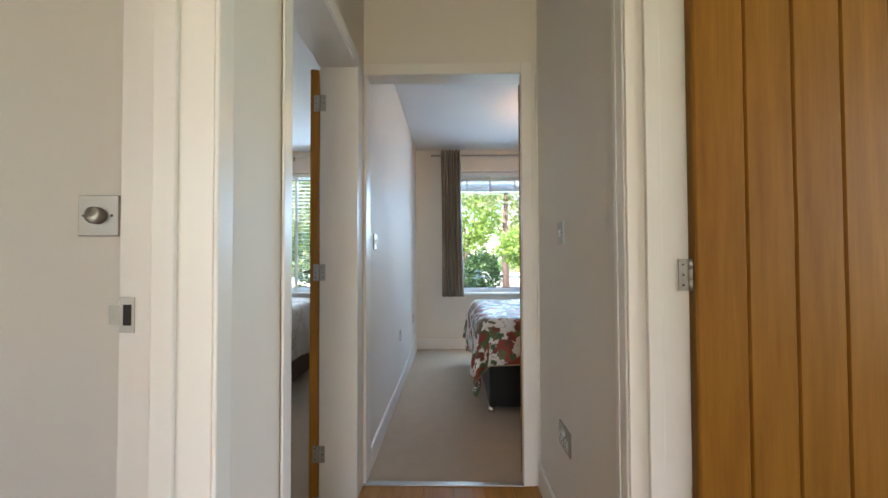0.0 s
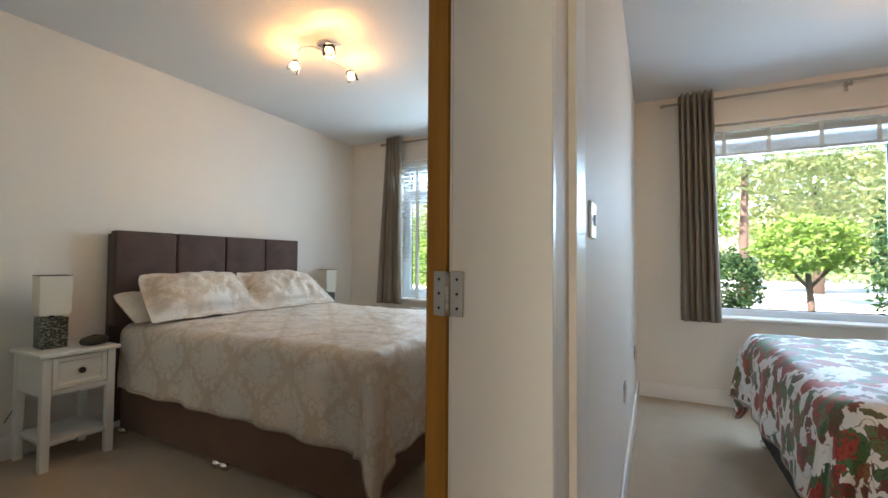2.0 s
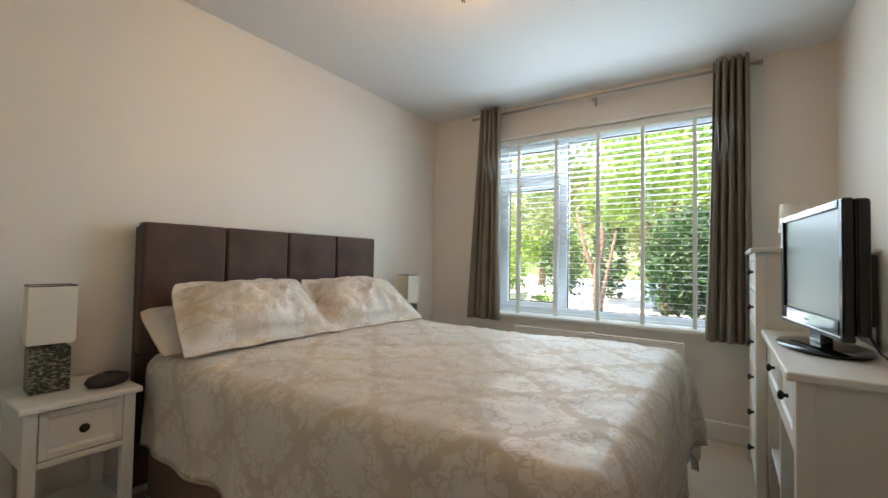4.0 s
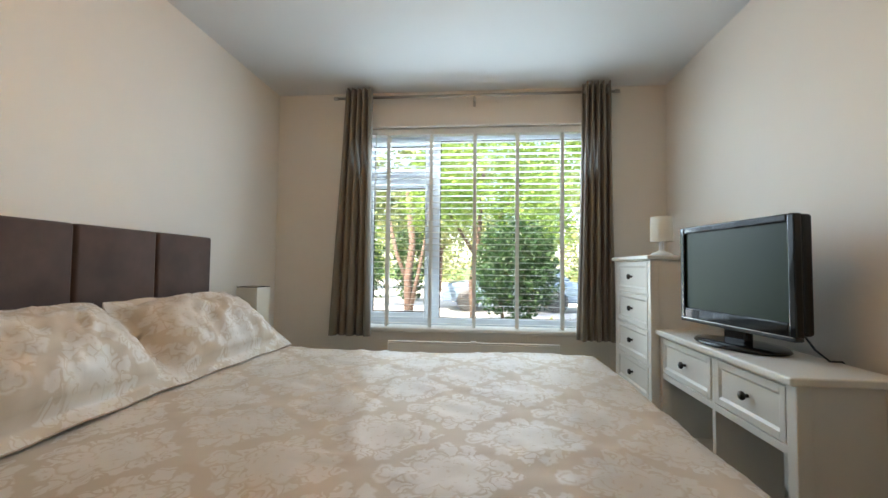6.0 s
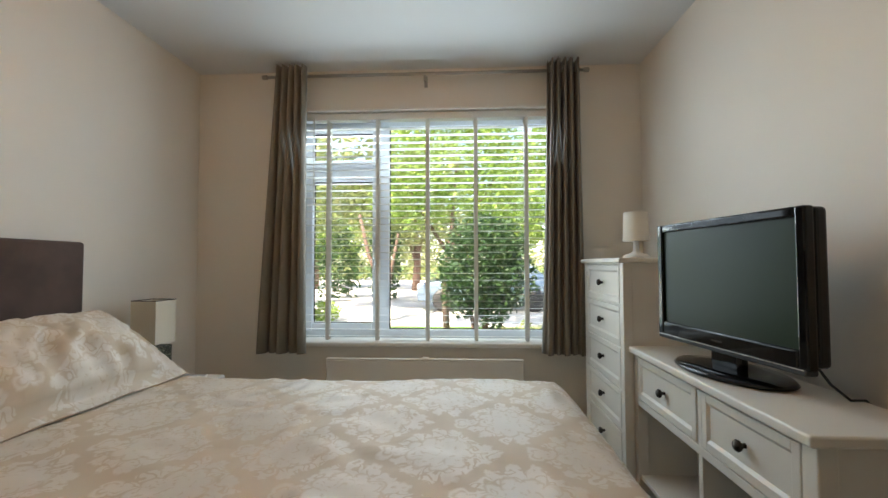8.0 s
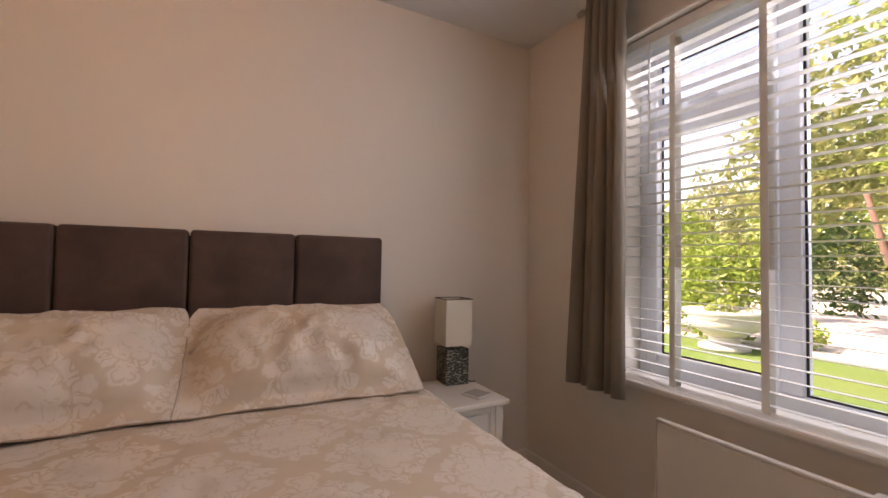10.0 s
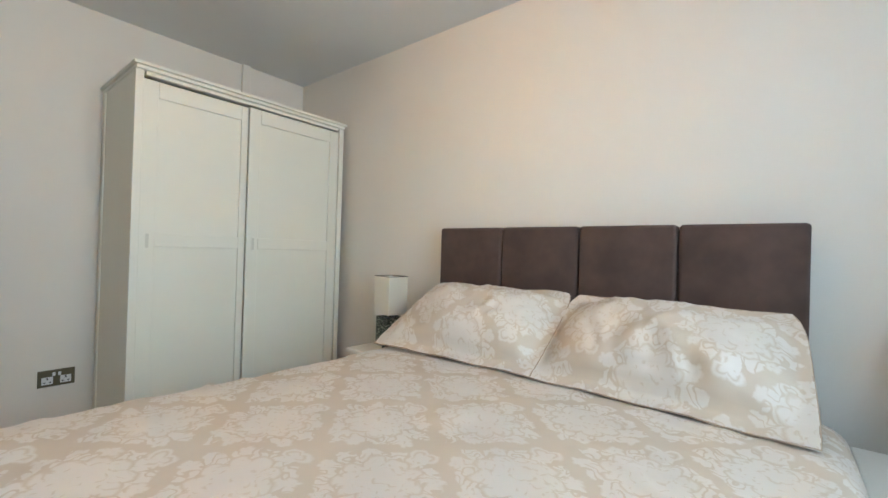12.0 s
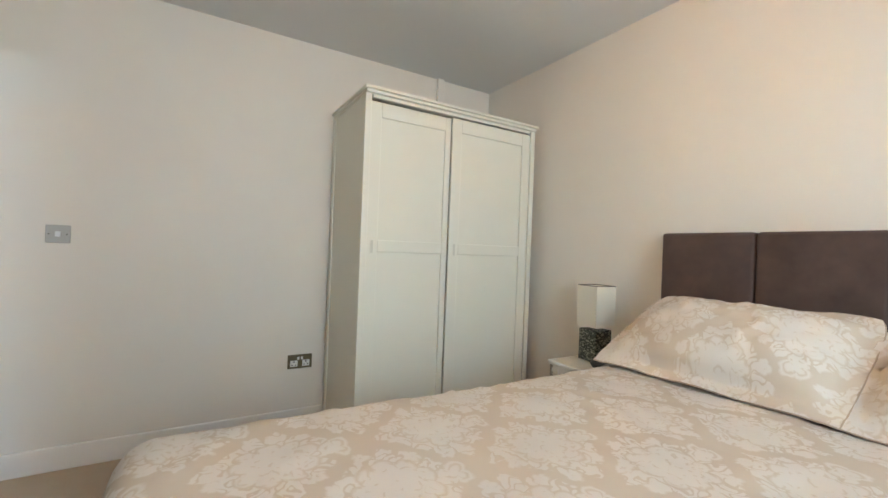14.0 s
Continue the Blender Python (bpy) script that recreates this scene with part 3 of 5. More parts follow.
def window_unit(name, x0, x1, z0, z1, mull, side, transom, label):
    """uPVC window: outer frame, mullion, casement with fanlight on one side and a fixed light on the other."""
    w = thing(name, label, "window", kind="structure")
    part("window_frame", frame_ring(x0, x1, z0, z1, 0.055, 6.165, 6.235), UPVC, w)
    part("mullion", boxes((mull - 0.035, mull + 0.035, 6.163, 6.235, z0 + 0.055, z1 - 0.055), bevel=0.005), UPVC, w)
    ca, cb = (x0 + 0.055, mull - 0.035) if side < 0 else (mull + 0.035, x1 - 0.055)
    fa, fb = (mull + 0.035, x1 - 0.055) if side < 0 else (x0 + 0.055, mull - 0.035)
    part("transom", boxes((ca, cb, 6.164, 6.235, transom - 0.03, transom + 0.03), bevel=0.005), UPVC, w)
    part("sash", frame_ring(ca - 0.008, cb + 0.008, z0 + 0.047, transom - 0.022, 0.048, 6.150, 6.205), UPVC, w)
    part("sash", frame_ring(ca - 0.008, cb + 0.008, transom + 0.022, z1 - 0.047, 0.048, 6.150, 6.205), UPVC, w, "fanlight sash")
    g = 0.004
    for a, b, lo, hi in ((ca + 0.04, cb - 0.04, z0 + 0.095, transom - 0.07), (ca + 0.04, cb - 0.04, transom + 0.07, z1 - 0.095), (fa, fb, z0 + 0.055, z1 - 0.055)):
        p = part("pane", boxes((a, b, 6.192, 6.192 + g, lo, hi)), PANE, w)
        p.visible_shadow = False
        part("gasket", frame_ring(a, b, lo, hi, 0.007, 6.186, 6.191, 0), BLACKMATT, w, "black rubber gasket")
    hx = (cb - 0.02) if side < 0 else (ca + 0.02)
    hd = part("handle", boxes((hx - 0.011, hx + 0.011, 6.130, 6.150, 1.14, 1.20), bevel=0.004), UPVC, w, "window handle")
    part("lever", boxes((hx - 0.008, hx + 0.008, 6.112, 6.130, 1.06, 1.18), bevel=0.004), UPVC, hd)
    hx = (ca + cb) / 2
    part("handle", boxes((hx - 0.06, hx + 0.06, 6.135, 6.150, transom + 0.04, transom + 0.055), bevel=0.003), UPVC, w, "fanlight stay")
    return w


window_unit("window_1", -2.36, -0.62, 0.672, 2.14, -1.785, -1, 1.787, "white uPVC casement window behind a venetian blind")
window_unit("window_2", 0.45, 2.35, 0.665, 2.135, 1.63, 1, 1.80, "white uPVC casement window in the second bedroom")
for nm, a, b, zz in (("window_sill_1", -2.43, -0.55, 0.672), ("window_sill_2", 0.40, 2.40, 0.665)):
    solid(nm, boxes((a, b, 5.972, 6.0, zz - 0.024, zz + 0.004), (a + 0.07, b - 0.07, 6.0, 6.166, zz - 0.02, zz + 0.004), bevel=0.008), GLOSS, kind="structure")
    solid(nm.replace("sill", "head_trim"), boxes((a + 0.02, b - 0.02, 5.992, 6.0, 2.135, 2.150), bevel=0.003), GLOSS, kind="structure")


def venetian_blind(name, x0, x1, z0, z1, tapes, pitch, label, stacked=False):
    """Wide-slat blind with cloth ladder tapes, head rail and bottom rail."""
    b = thing(name, label, "blind")
    part("head_rail", boxes((x0, x1, 6.035, 6.095, z1 - 0.045, z1), bevel=0.003), SLAT, b)
    n = int((z1 - z0 - 0.06) / pitch)
    bm = boxes((x0, x1, -0.0165, 0.0165, -0.0009, 0.0009), bevel=0.0004, segments=1)
    me = to_mesh("slat", bm, SLAT)
    zs = [z1 - 0.055 - (i + 1) * pitch for i in range(n)]
    for i, z in enumerate(zs):
        o = new("slat", me)
        o.parent = b
        o.matrix_basis = pose(0, 6.065, z + 0.001 * math.sin(i * 2.3), -4 + 1.0 * math.sin(i * 1.7), 0, 0)
    low = zs[-1] - pitch
    part("bottom_rail", boxes((x0, x1, 6.041, 6.089, low - 0.008, low + 0.008), bevel=0.004), SLAT, b)
    for x in tapes:
        for y in (6.0455, 6.0845):
            part("ladder_tape", boxes((x - 0.012, x + 0.012, y - 0.0006, y + 0.0006, low - 0.01, z1 - 0.04)), TAPE, b)
        part("tape_cap", boxes((x - 0.012, x + 0.012, 6.041, 6.0455, low - 0.012, low - 0.002), bevel=0.001), WHITEPL, b)
    if not stacked:
        part("wand", tube([(x0 + 0.13, 6.028, z1 - 0.03), (x0 + 0.131, 6.026, z1 - 0.60)], 0.004, 8), WHITEPL, b, "white tilt wand", True)
    return b


venetian_blind("venetian_blind", -2.345, -0.635, 0.685, 2.135, (-2.125, -1.804, -1.482, -1.174, -0.855), 0.0445, "white wide-slat venetian blind, lowered, with cloth tapes")
venetian_blind("venetian_blind", 0.465, 2.335, 1.90, 2.13, (0.62, 0.90, 1.20, 1.50, 1.80, 2.10), 0.0046, "white venetian blind drawn up under the window head", True)


# ---- curtains ----
def curtain_panel(name, x0t, x1t, x0b, x1b, ztop, zbot, folds, y, label, lean=0.0):
    """Eyelet curtain panel gathered into deep pleats, with stitched hem and eyelets."""
    c = thing(name, label, "curtain", "eyelet curtains")
    bm = bmesh.new()
    nu, nv = folds * 12, 26
    rows = []
    for j in range(nv + 1):
        v = j / nv
        z = ztop + (zbot - ztop) * v
        row = []
        for i in range(nu + 1):
            u = i / nu
            uu = u + 0.018 * math.sin(5.1 * u * math.pi + 3 * v)
            x = (x0t + (x1t - x0t) * uu) * (1 - v) + (x0b + (x1b - x0b) * uu) * v
            amp = 0.040 * (1 - 0.25 * v)
            ph = 2 * math.pi * folds * u
            yy = y + amp * math.sin(ph) + 0.012 * v * math.sin(ph * 0.5 + 2.0) - lean * v
            x += 0.010 * math.cos(2 * ph) * (0.4 + 0.6 * v)
            row.append(bm.verts.new((x, yy, z)))
        rows.append(row)
    for a, b in zip(rows, rows[1:]):
        for i in range(nu):
            bm.faces.new((a[i], a[i + 1], b[i + 1], b[i]))
    ob = part("panel", bm, CURTAIN, c, "", True)
    sol = ob.modifiers.new("thick", "SOLIDIFY")
    sol.thickness = 0.003
    for k in range(folds):
        u = (k + 0.5) / folds
        x = x0t + (x1t - x0t) * u
        part("eyelet", lathe([(0.013, -0.002), (0.023, -0.003), (0.023, 0.003), (0.013, 0.002)], 16, (x, y, ztop - 0.048), "X"), STEEL, c, "steel eyelet ring", True)
    return c


def curtain_pole(name, x0, x1, z, brackets, label):
    p = thing(name, label, "curtain pole")
    part("pole", tube([(x0, 5.912, z), (x1, 5.912, z)], 0.0095, 12), STEEL, p, "", True)
    for x, s in ((x0, -1), (x1, 1)):
        part("finial", lathe([(0.0095, 0), (0.014, 0.004), (0.014, 0.03), (0.010, 0.034)], 16, (0, 0, 0), "X"), STEEL, p, "", True, Matrix.Translation((x, 5.912, z)) @ Matrix.Diagonal((s, 1, 1, 1)))
    for x in brackets:
        part("bracket", boxes((x - 0.006, x + 0.006, 5.902, 6.0, z - 0.022, z - 0.0105), (x - 0.010, x + 0.010, 5.992, 6.0, z - 0.05, z + 0.02), (x - 0.006, x + 0.006, 5.900, 5.912, z - 0.045, z - 0.022), bevel=0.002), STEEL, p)
    return p


curtain_pole("curtain_pole", -2.47, -0.53, 2.325, (-2.36, -1.487, -0.62), "slim brushed steel curtain pole above the window")
curtain_panel("curtain", -2.41, -2.215, -2.505, -2.20, 2.373, 0.632, 5, 5.885, "grey-brown eyelet curtain hanging beside the window", 0.02)
curtain_panel("curtain", -0.752, -0.568, -0.792, -0.560, 2.373, 0.635, 5, 5.885, "grey-brown eyelet curtain hanging beside the window", 0.02)
curtain_pole("curtain_pole", 0.22, 2.55, 2.310, (0.33, 1.32, 2.45), "slim brushed steel curtain pole in the second bedroom")
curtain_panel("curtain", 0.30, 0.53, 0.315, 0.56, 2.355, 0.64, 6, 5.85, "grey eyelet curtain hanging in the second bedroom")
curtain_panel("curtain", 2.28, 2.50, 2.26, 2.50, 2.355, 0.64, 6, 5.85, "grey eyelet curtain hanging in the second bedroom")

# ---- radiator ----
rad = thing("radiator", "white panel radiator fixed under the window", "radiator")
part("front_panel", boxes((-2.065, -0.91, 5.866, 5.886, 0.12, 0.590), bevel=0.003), RADP, rad)
part("top_grille", boxes((-2.068, -0.907, 5.864, 5.888, 0.591, 0.603), bevel=0.004), RADP, rad)
for x in (-2.07, -0.909):
    part("end_cover", boxes((x, x + 0.004, 5.864, 5.888, 0.13, 0.6), bevel=0.001), RADP, rad)
part("clip", boxes((-1.50, -1.46, 5.858, 5.90, 0.603, 0.609), bevel=0.003), RADP, rad)
for x in (-1.85, -1.12):
    part("wall_bracket", boxes((x, x + 0.03, 5.888, 6.0, 0.2, 0.5)), RADP, rad)
for x in (-2.085, -0.895):
    part("valve", lathe([(0.018, 0), (0.018, 0.05), (0.012, 0.06), (0.012, 0.07)], 16, (x, 5.90, 0.13)), WHITEPL, rad, "", True)
    part("pipe", tube([(x, 5.90, 0.0), (x, 5.90, 0.14)], 0.0075, 10), WHITEPL, rad, "", True)


# ---- switches and sockets ----
def plate_thing(name, w, kind, label, m, metal=None):
    """A square-edged steel wall plate; local x across, z up, facing -y."""
    s = thing(name, label, "light switch" if kind == "switch" else "power socket", kind="", m=m)
    part("plate", boxes((-w / 2, w / 2, -0.007, 0, -0.043, 0.043), bevel=0.002), metal or STEEL, s)
    if kind == "switch":
        part("rocker", boxes((-0.010, 0.010, -0.013, -0.007, -0.013, 0.013), bevel=0.002), WHITEPL, s, "white rocker")
    elif kind == "dimmer":
        part("knob", lathe([(0.018, 0), (0.0175, 0.014), (0.015, 0.017), (0.0, 0.017)], 24, (0, 0, 0), "Y"), STEEL, s, "round dimmer knob", True, pose(0, -0.007, 0) @ Matrix.Diagonal((1, -1, 1, 1)))
    else:
        for sx in (-1, 1):
            c = sx * 0.036
            part("insert", boxes((c - 0.022, c + 0.022, -0.0085, -0.007, -0.030, 0.008), bevel=0.001), WHITEPL, s, "white socket insert")
            # thin dark blocks on the insert, coloured as the shade inside pin holes
            part("pin_hole_shade", boxes((c - 0.003, c + 0.003, -0.0092, -0.0085, -0.006, 0.004), (c - 0.015, c - 0.007, -0.0092, -0.0085, -0.022, -0.017), (c + 0.007, c + 0.015, -0.0092, -0.0085, -0.022, -0.017)), DARKHOLE, s)
            part("rocker", boxes((sx * 0.011 - 0.006, sx * 0.011 + 0.006, -0.0125, -0.007, 0.012, 0.030), bevel=0.0015), WHITEPL, s, "white rocker")
    for sx in (-1, 1):
        part("screw", lathe([(0.003, 0), (0.003, 0.0008)], 10, (0, 0, 0), "Y"), DARKMETAL, s, "", False, pose(sx * (w / 2 - 0.013), -0.0082, 0))
    return s


plate_thing("light_switch", 0.086, "dimmer", "satin steel dimmer switch on a white wall", pose(-0.312, 1.85, 1.172, 0, 0, 0))
plate_thing("light_switch", 0.086, "switch", "satin steel light switch on the lobby wall", pose(0.847, 2.578, 1.176, 0, 0, -90))
plate_thing("wall_socket", 0.146, "socket", "satin steel double socket low on the lobby wall", pose(0.847, 2.55, 0.415, 0, 0, -90))
plate_thing("light_switch", 0.086, "switch", "satin steel light switch beside the bedroom door", pose(0.0, 3.290, 1.175, 0, 0, 90))
plate_thing("wall_socket", 0.086, "socket", "satin steel socket low on the bedroom wall", pose(0.0, 4.44, 0.45, 0, 0, 90))
plate_thing("wall_socket", 0.086, "socket", "satin steel socket in the bedroom corner", pose(0.0, 5.55, 0.43, 0, 0, 90))
plate_thing("light_switch", 0.092, "switch", "satin steel light switch on the cream wall", pose(-0.419, 2.06, 1.143, 0, 0, 180))
plate_thing("wall_socket", 0.146, "socket", "satin bronze double socket beside the wardrobe", pose(-1.571, 2.06, 0.409, 0, 0, 180), BRONZE)
plate_thing("wall_socket", 0.146, "socket", "satin steel double socket beside the bedside table", pose(-2.96, 2.90, 0.41, 0, 0, 90))


# ---- beds ----
def duvet_mesh(x0, x1, y0, y1, top, over, drop_s, drop_n, drop_f, R, seed, puff=0.012, step=0.03, head_soft=0.05):
    """A quilt lying on x0..x1, y0..y1 and hanging over the two long sides and the foot."""
    bm = bmesh.new()
    uvl = bm.loops.layers.uv.new("UVMap")
    na = int((x1 - x0 + drop_f) / step)
    nb = int((y1 - y0 + drop_s + drop_n) / step)
    grid, uvs = [], {}
    for i in range(na + 1):
        a = x0 + (x1 - x0 + drop_f) * i / na
        row = []
        for j in range(nb + 1):
            b = y0 - drop_s + (y1 - y0 + drop_s + drop_n) * j / nb
            dx = max(0.0, a - x1)
            dy = b - y1 if b > y1 else (b - y0 if b < y0 else 0.0)
            ln = math.hypot(dx, dy)
            bx, by = min(a, x1), min(max(b, y0), y1)
            n1 = noise.noise((a * 2.1 + seed, b * 2.1, 0.3))
            n2 = noise.noise((a * 6.0, b * 5.0 + seed, 1.7))
            n3 = noise.noise((a * 3.0 + b * 7.0, b * 2.0 - a, seed))
            n4 = noise.noise((a * 9.0 + 2.0 * n1, b * 2.6 + 1.5 * n3, seed + 4.0))
            z = top + puff * n1 + 0.3 * puff * n2 + 0.25 * puff * abs(n3) + 0.55 * puff * max(0.0, 0.22 - abs(n4)) / 0.22
            edge_in = min(a - x0, x1 - bx + 0.3, by - y0 + 0.12, y1 - by + 0.12)
            z -= 0.012 * max(0, 1 - edge_in / 0.3)
            x, y = bx, by
            if ln > 0:
                nx, ny = dx / ln, dy / ln
                z = top + (z - top) * max(0.15, 1 - ln / 0.2)
                if ln < R * math.pi / 2:
                    h, d = R * math.sin(ln / R), R * (1 - math.cos(ln / R))
                else:
                    d = (R + ln - R * math.pi / 2) * (1 + 0.05 * max(0.0, 1 - (x1 - bx) / 0.35) ** 2)
                    run = (a if abs(dy) > dx else b)
                    frac = min(1.0, d / 0.35)
                    wave = 0.6 * math.sin(run * 11 + seed + 2 * noise.noise((run * 2, seed, 0))) + 0.5 * math.sin(run * 23 + 1.3 * seed)
                    fold = 0.018 * frac * wave + 0.012 * n2
                    if dx > 0 and abs(dy) > 0:
                        turn = math.atan2(abs(dy), dx)
                        fold += frac * (0.035 * math.sin(8 * turn + 0.6) + 0.05 * math.sin(2 * turn))
                    h = R + fold + 0.02 * frac
                x, y, z = bx + nx * h, by + ny * h, max(z - d, 0.07 + 0.02 * n1)
            v = bm.verts.new((x, y, z))
            uvs[v] = (a, b)
            row.append(v)
        grid.append(row)
    for p, q in zip(grid, grid[1:]):
        for j in range(nb):
            f = bm.faces.new((p[j], q[j], q[j + 1], p[j + 1]))
            for lp in f.loops:
                lp[uvl].uv = uvs[lp.vert]
    bm.normal_update()
    hem = [row[0].co.copy() for row in grid] + [v.co.copy() for v in grid[-1]] + [row[-1].co.copy() for row in reversed(grid)]
    return bm, hem


def duvet_thing(made, mat, label, mirror=False):
    """The quilt's cover with its corded hem."""
    bm, hem = made
    if mirror:
        bmesh.ops.transform(bm, matrix=Matrix.Diagonal((-1, 1, 1, 1)), verts=bm.verts[:])
        bmesh.ops.reverse_faces(bm, faces=bm.faces[:])
        hem = [Vector((-p.x, p.y, p.z)) for p in hem]
    d = thing("duvet", label, "duvet")
    cover = part("cover", bm, mat, d, "", True)
    thick = cover.modifiers.new("thick", "SOLIDIFY")
    thick.thickness, thick.offset = 0.028, -1
    pts = [p for i, p in enumerate(hem) if i == 0 or (p - hem[i - 1]).length > 0.004]
    part("hem", tube(pts, 0.0045, 6), PIPING, d, "darker corded hem", True)
    return d


def pillow_mesh(w, h, thick, flange, seed, lean=0.0):
    """A plump pillow in its flanged case: w across (x), h up (y), thick along z."""
    bm = bmesh.new()
    uvl = bm.loops.layers.uv.new("UVMap")
    n, k = 44, 30
    for side in (1, -1):
        grid, uvs = [], {}
        for i in range(n + 1):
            u = -1 + 2 * i / n
            row = []
            for j in range(k + 1):
                v = -1 + 2 * j / k
                fu, fv = 1 - 2 * flange / w, 1 - 2 * flange / h
                a, b = min(1, abs(u) / fu), min(1, abs(v) / fv)
                t = max(0.0, (1 - a ** 2.4)) ** 0.6 * max(0.0, (1 - b ** 2.4)) ** 0.6
                pinch = 1 - 0.045 * (v * v) * (1 - abs(u) ** 3)
                pinch_v = 1 - 0.07 * (1 - u * u) * (0.4 + 0.6 * max(0, v))
                nz = noise.noise((u * 2.5 + seed, v * 2.2, side * 3.0))
                nz2 = noise.noise((u * 7 + seed, v * 6, side * 1.0)) + 0.6 * noise.noise((u * 17 + seed, v * 6 + 3 * u, side * 2.0))
                t *= 0.92 + 0.10 * v
                z = side * (0.003 + thick * (0.62 if side > 0 else 0.16) * t * (1 + 0.22 * nz + 0.11 * nz2))
                z += 0.004 * math.sin(u * 9 + seed) * (1 - t) + 0.005 * nz2
                rnd = 1 - (0.075 if v > 0 else 0.012) * (u * v) ** 4
                x = w / 2 * u * pinch * (1 - 0.085 * (v + 1) / 2) * rnd + lean * (v + 1) / 2
                y = h / 2 * v * pinch_v * rnd
                vert = bm.verts.new((x, y, z))
                uvs[vert] = (x + seed * 0.37, y + side * 0.11)
                row.append(vert)
            grid.append(row)
        for p, q in zip(grid, grid[1:]):
            for j in range(k):
                f = bm.faces.new((p[j], q[j], q[j + 1], p[j + 1]) if side > 0 else (p[j], p[j + 1], q[j + 1], q[j]))
                for lp in f.loops:
                    lp[uvl].uv = uvs[lp.vert]
    bmesh.ops.remove_doubles(bm, verts=bm.verts[:], dist=0.0005)
    bm.normal_update()
    return bm


def pillow_thing(label, w, h, thick, flange, seed, m, mat, lean=0.0):
    p = thing("pillow", label, "pillow", "pillows on the bed", m=m)
    part("case", pillow_mesh(w, h, thick, flange, seed, lean), mat, p, "", True)
    e = []
    for i in range(97):
        s = i / 96 * 4
        k, f = int(min(s, 3.999)), s - int(min(s, 3.999))
        u, v = [(-1 + 2 * f, -1), (1, -1 + 2 * f), (1 - 2 * f, 1), (-1, 1 - 2 * f)][k]
        nz2 = noise.noise((u * 7 + seed, v * 6, 1.0))
        e.append((lean * (v + 1) / 2 + w / 2 * u * (1 - 0.045 * v * v * (1 - abs(u) ** 3)) * (1 - 0.085 * (v + 1) / 2) * (1 - (0.075 if v > 0 else 0.012) * (u * v) ** 4), h / 2 * v * (1 - 0.07 * (1 - u * u) * (0.4 + 0.6 * max(0, v))) * (1 - (0.075 if v > 0 else 0.012) * (u * v) ** 4), 0.004 * math.sin(u * 9 + seed) + 0.005 * nz2))
    part("piping", tube(e, 0.003, 6), PIPING, p, "darker corded edge", True)
    return p


PIPING = fabric_mat("piping_cord", (0.34, 0.26, 0.19), (0.40, 0.31, 0.23), 500, 8)

bed = thing("bed", "double divan bed with dark brown suede headboard", "bed")
part("divan_base", boxes((-2.82, -0.93, 3.645, 5.075, 0.035, 0.335), bevel=0.012), BASEFAB, bed, "dark brown fabric divan base")
part("mattress", boxes((-2.825, -0.925, 3.635, 5.085, 0.337, 0.645), bevel=0.05, segments=4), SHEET, bed, "mattress under a cream sheet", True)
hb = part("headboard", boxes((-2.945, -2.90, 3.61, 5.085, 0.05, 1.235), bevel=0.008), SUEDE, bed, "dark brown suede headboard in four panels")
seams = [3.603, 3.981, 4.352, 4.721, 5.089]
for a, b in zip(seams, seams[1:]):
    part("panel", boxes((-2.905, -2.838, a + 0.0035, b - 0.0035, 0.66, 1.254), bevel=0.014, segments=4), SUEDE, hb, "", True)
for x, y in ((-0.95, 3.665), (-0.95, 5.05), (-1.90, 3.665), (-1.84, 3.665), (-1.90, 5.05), (-2.80, 3.665), (-2.80, 5.05)):
    part("glider", lathe([(0.026, 0), (0.030, 0.008), (0.030, 0.03), (0.012, 0.04)], 16, (x, y, 0.0)), CHROME, bed, "chrome floor glider", True)

duvet_thing(duvet_mesh(-2.70, -0.925, 3.665, 5.085, 0.702, 0, 0.43, 0.42, 0.45, 0.085, 2.4, 0.014, 0.022), DAMASK, "beige satin damask duvet spread over the bed")
# pillows leaning on the headboard; local x runs along the bed's width, local y up the lean
for yc, sd, dz, tw, slant in ((3.968, 1.0, 0.0, 2.0, 0.065), (4.722, 5.3, -0.004, -3.0, -0.012)):
    tilted = Matrix.Translation((-2.588, yc, 0.848 + dz)) @ Matrix.Rotation(radians(tw), 4, "Z") @ Matrix.Rotation(radians(90), 4, "Z") @ Matrix.Rotation(radians(38), 4, "X")
    pillow_thing("plump pillow in a beige damask flanged case", 0.765, 0.445, 0.20, 0.045, sd, tilted, DAMASK_CASE, slant)
    back = Matrix.Translation((-2.70, yc - 0.03, 0.782)) @ Matrix.Rotation(radians(90), 4, "Z") @ Matrix.Rotation(radians(24), 4, "X")
    pillow_thing("pillow in a cream case behind the damask one", 0.74, 0.40, 0.11, 0.012, sd + 2, back, SHEET)

bed_b = thing("bed", "bed with a black divan base in the second bedroom", "bed")
part("divan_base", boxes((0.69, 2.65, 3.94, 5.30, 0.035, 0.36), bevel=0.012), BLACKFAB, bed_b, "black fabric divan base")
part("mattress", boxes((0.69, 2.65, 3.935, 5.305, 0.362, 0.60), bevel=0.05, segments=4), SHEET, bed_b, "", True)
for x, y in ((0.71, 3.96), (0.71, 5.28), (2.62, 3.96), (2.62, 5.28)):
    part("glider", lathe([(0.026, 0), (0.030, 0.008), (0.030, 0.03), (0.012, 0.04)], 16, (x, y, 0.0)), CHROME, bed_b, "chrome floor glider", True)
# the quilt hangs over the foot, which faces the partition
duvet_thing(duvet_mesh(-2.62, -0.70, 3.97, 5.27, 0.665, 0, 0.36, 0.40, 0.42, 0.09, 6.1), FLORAL, "white duvet printed with red and green leaves", True)


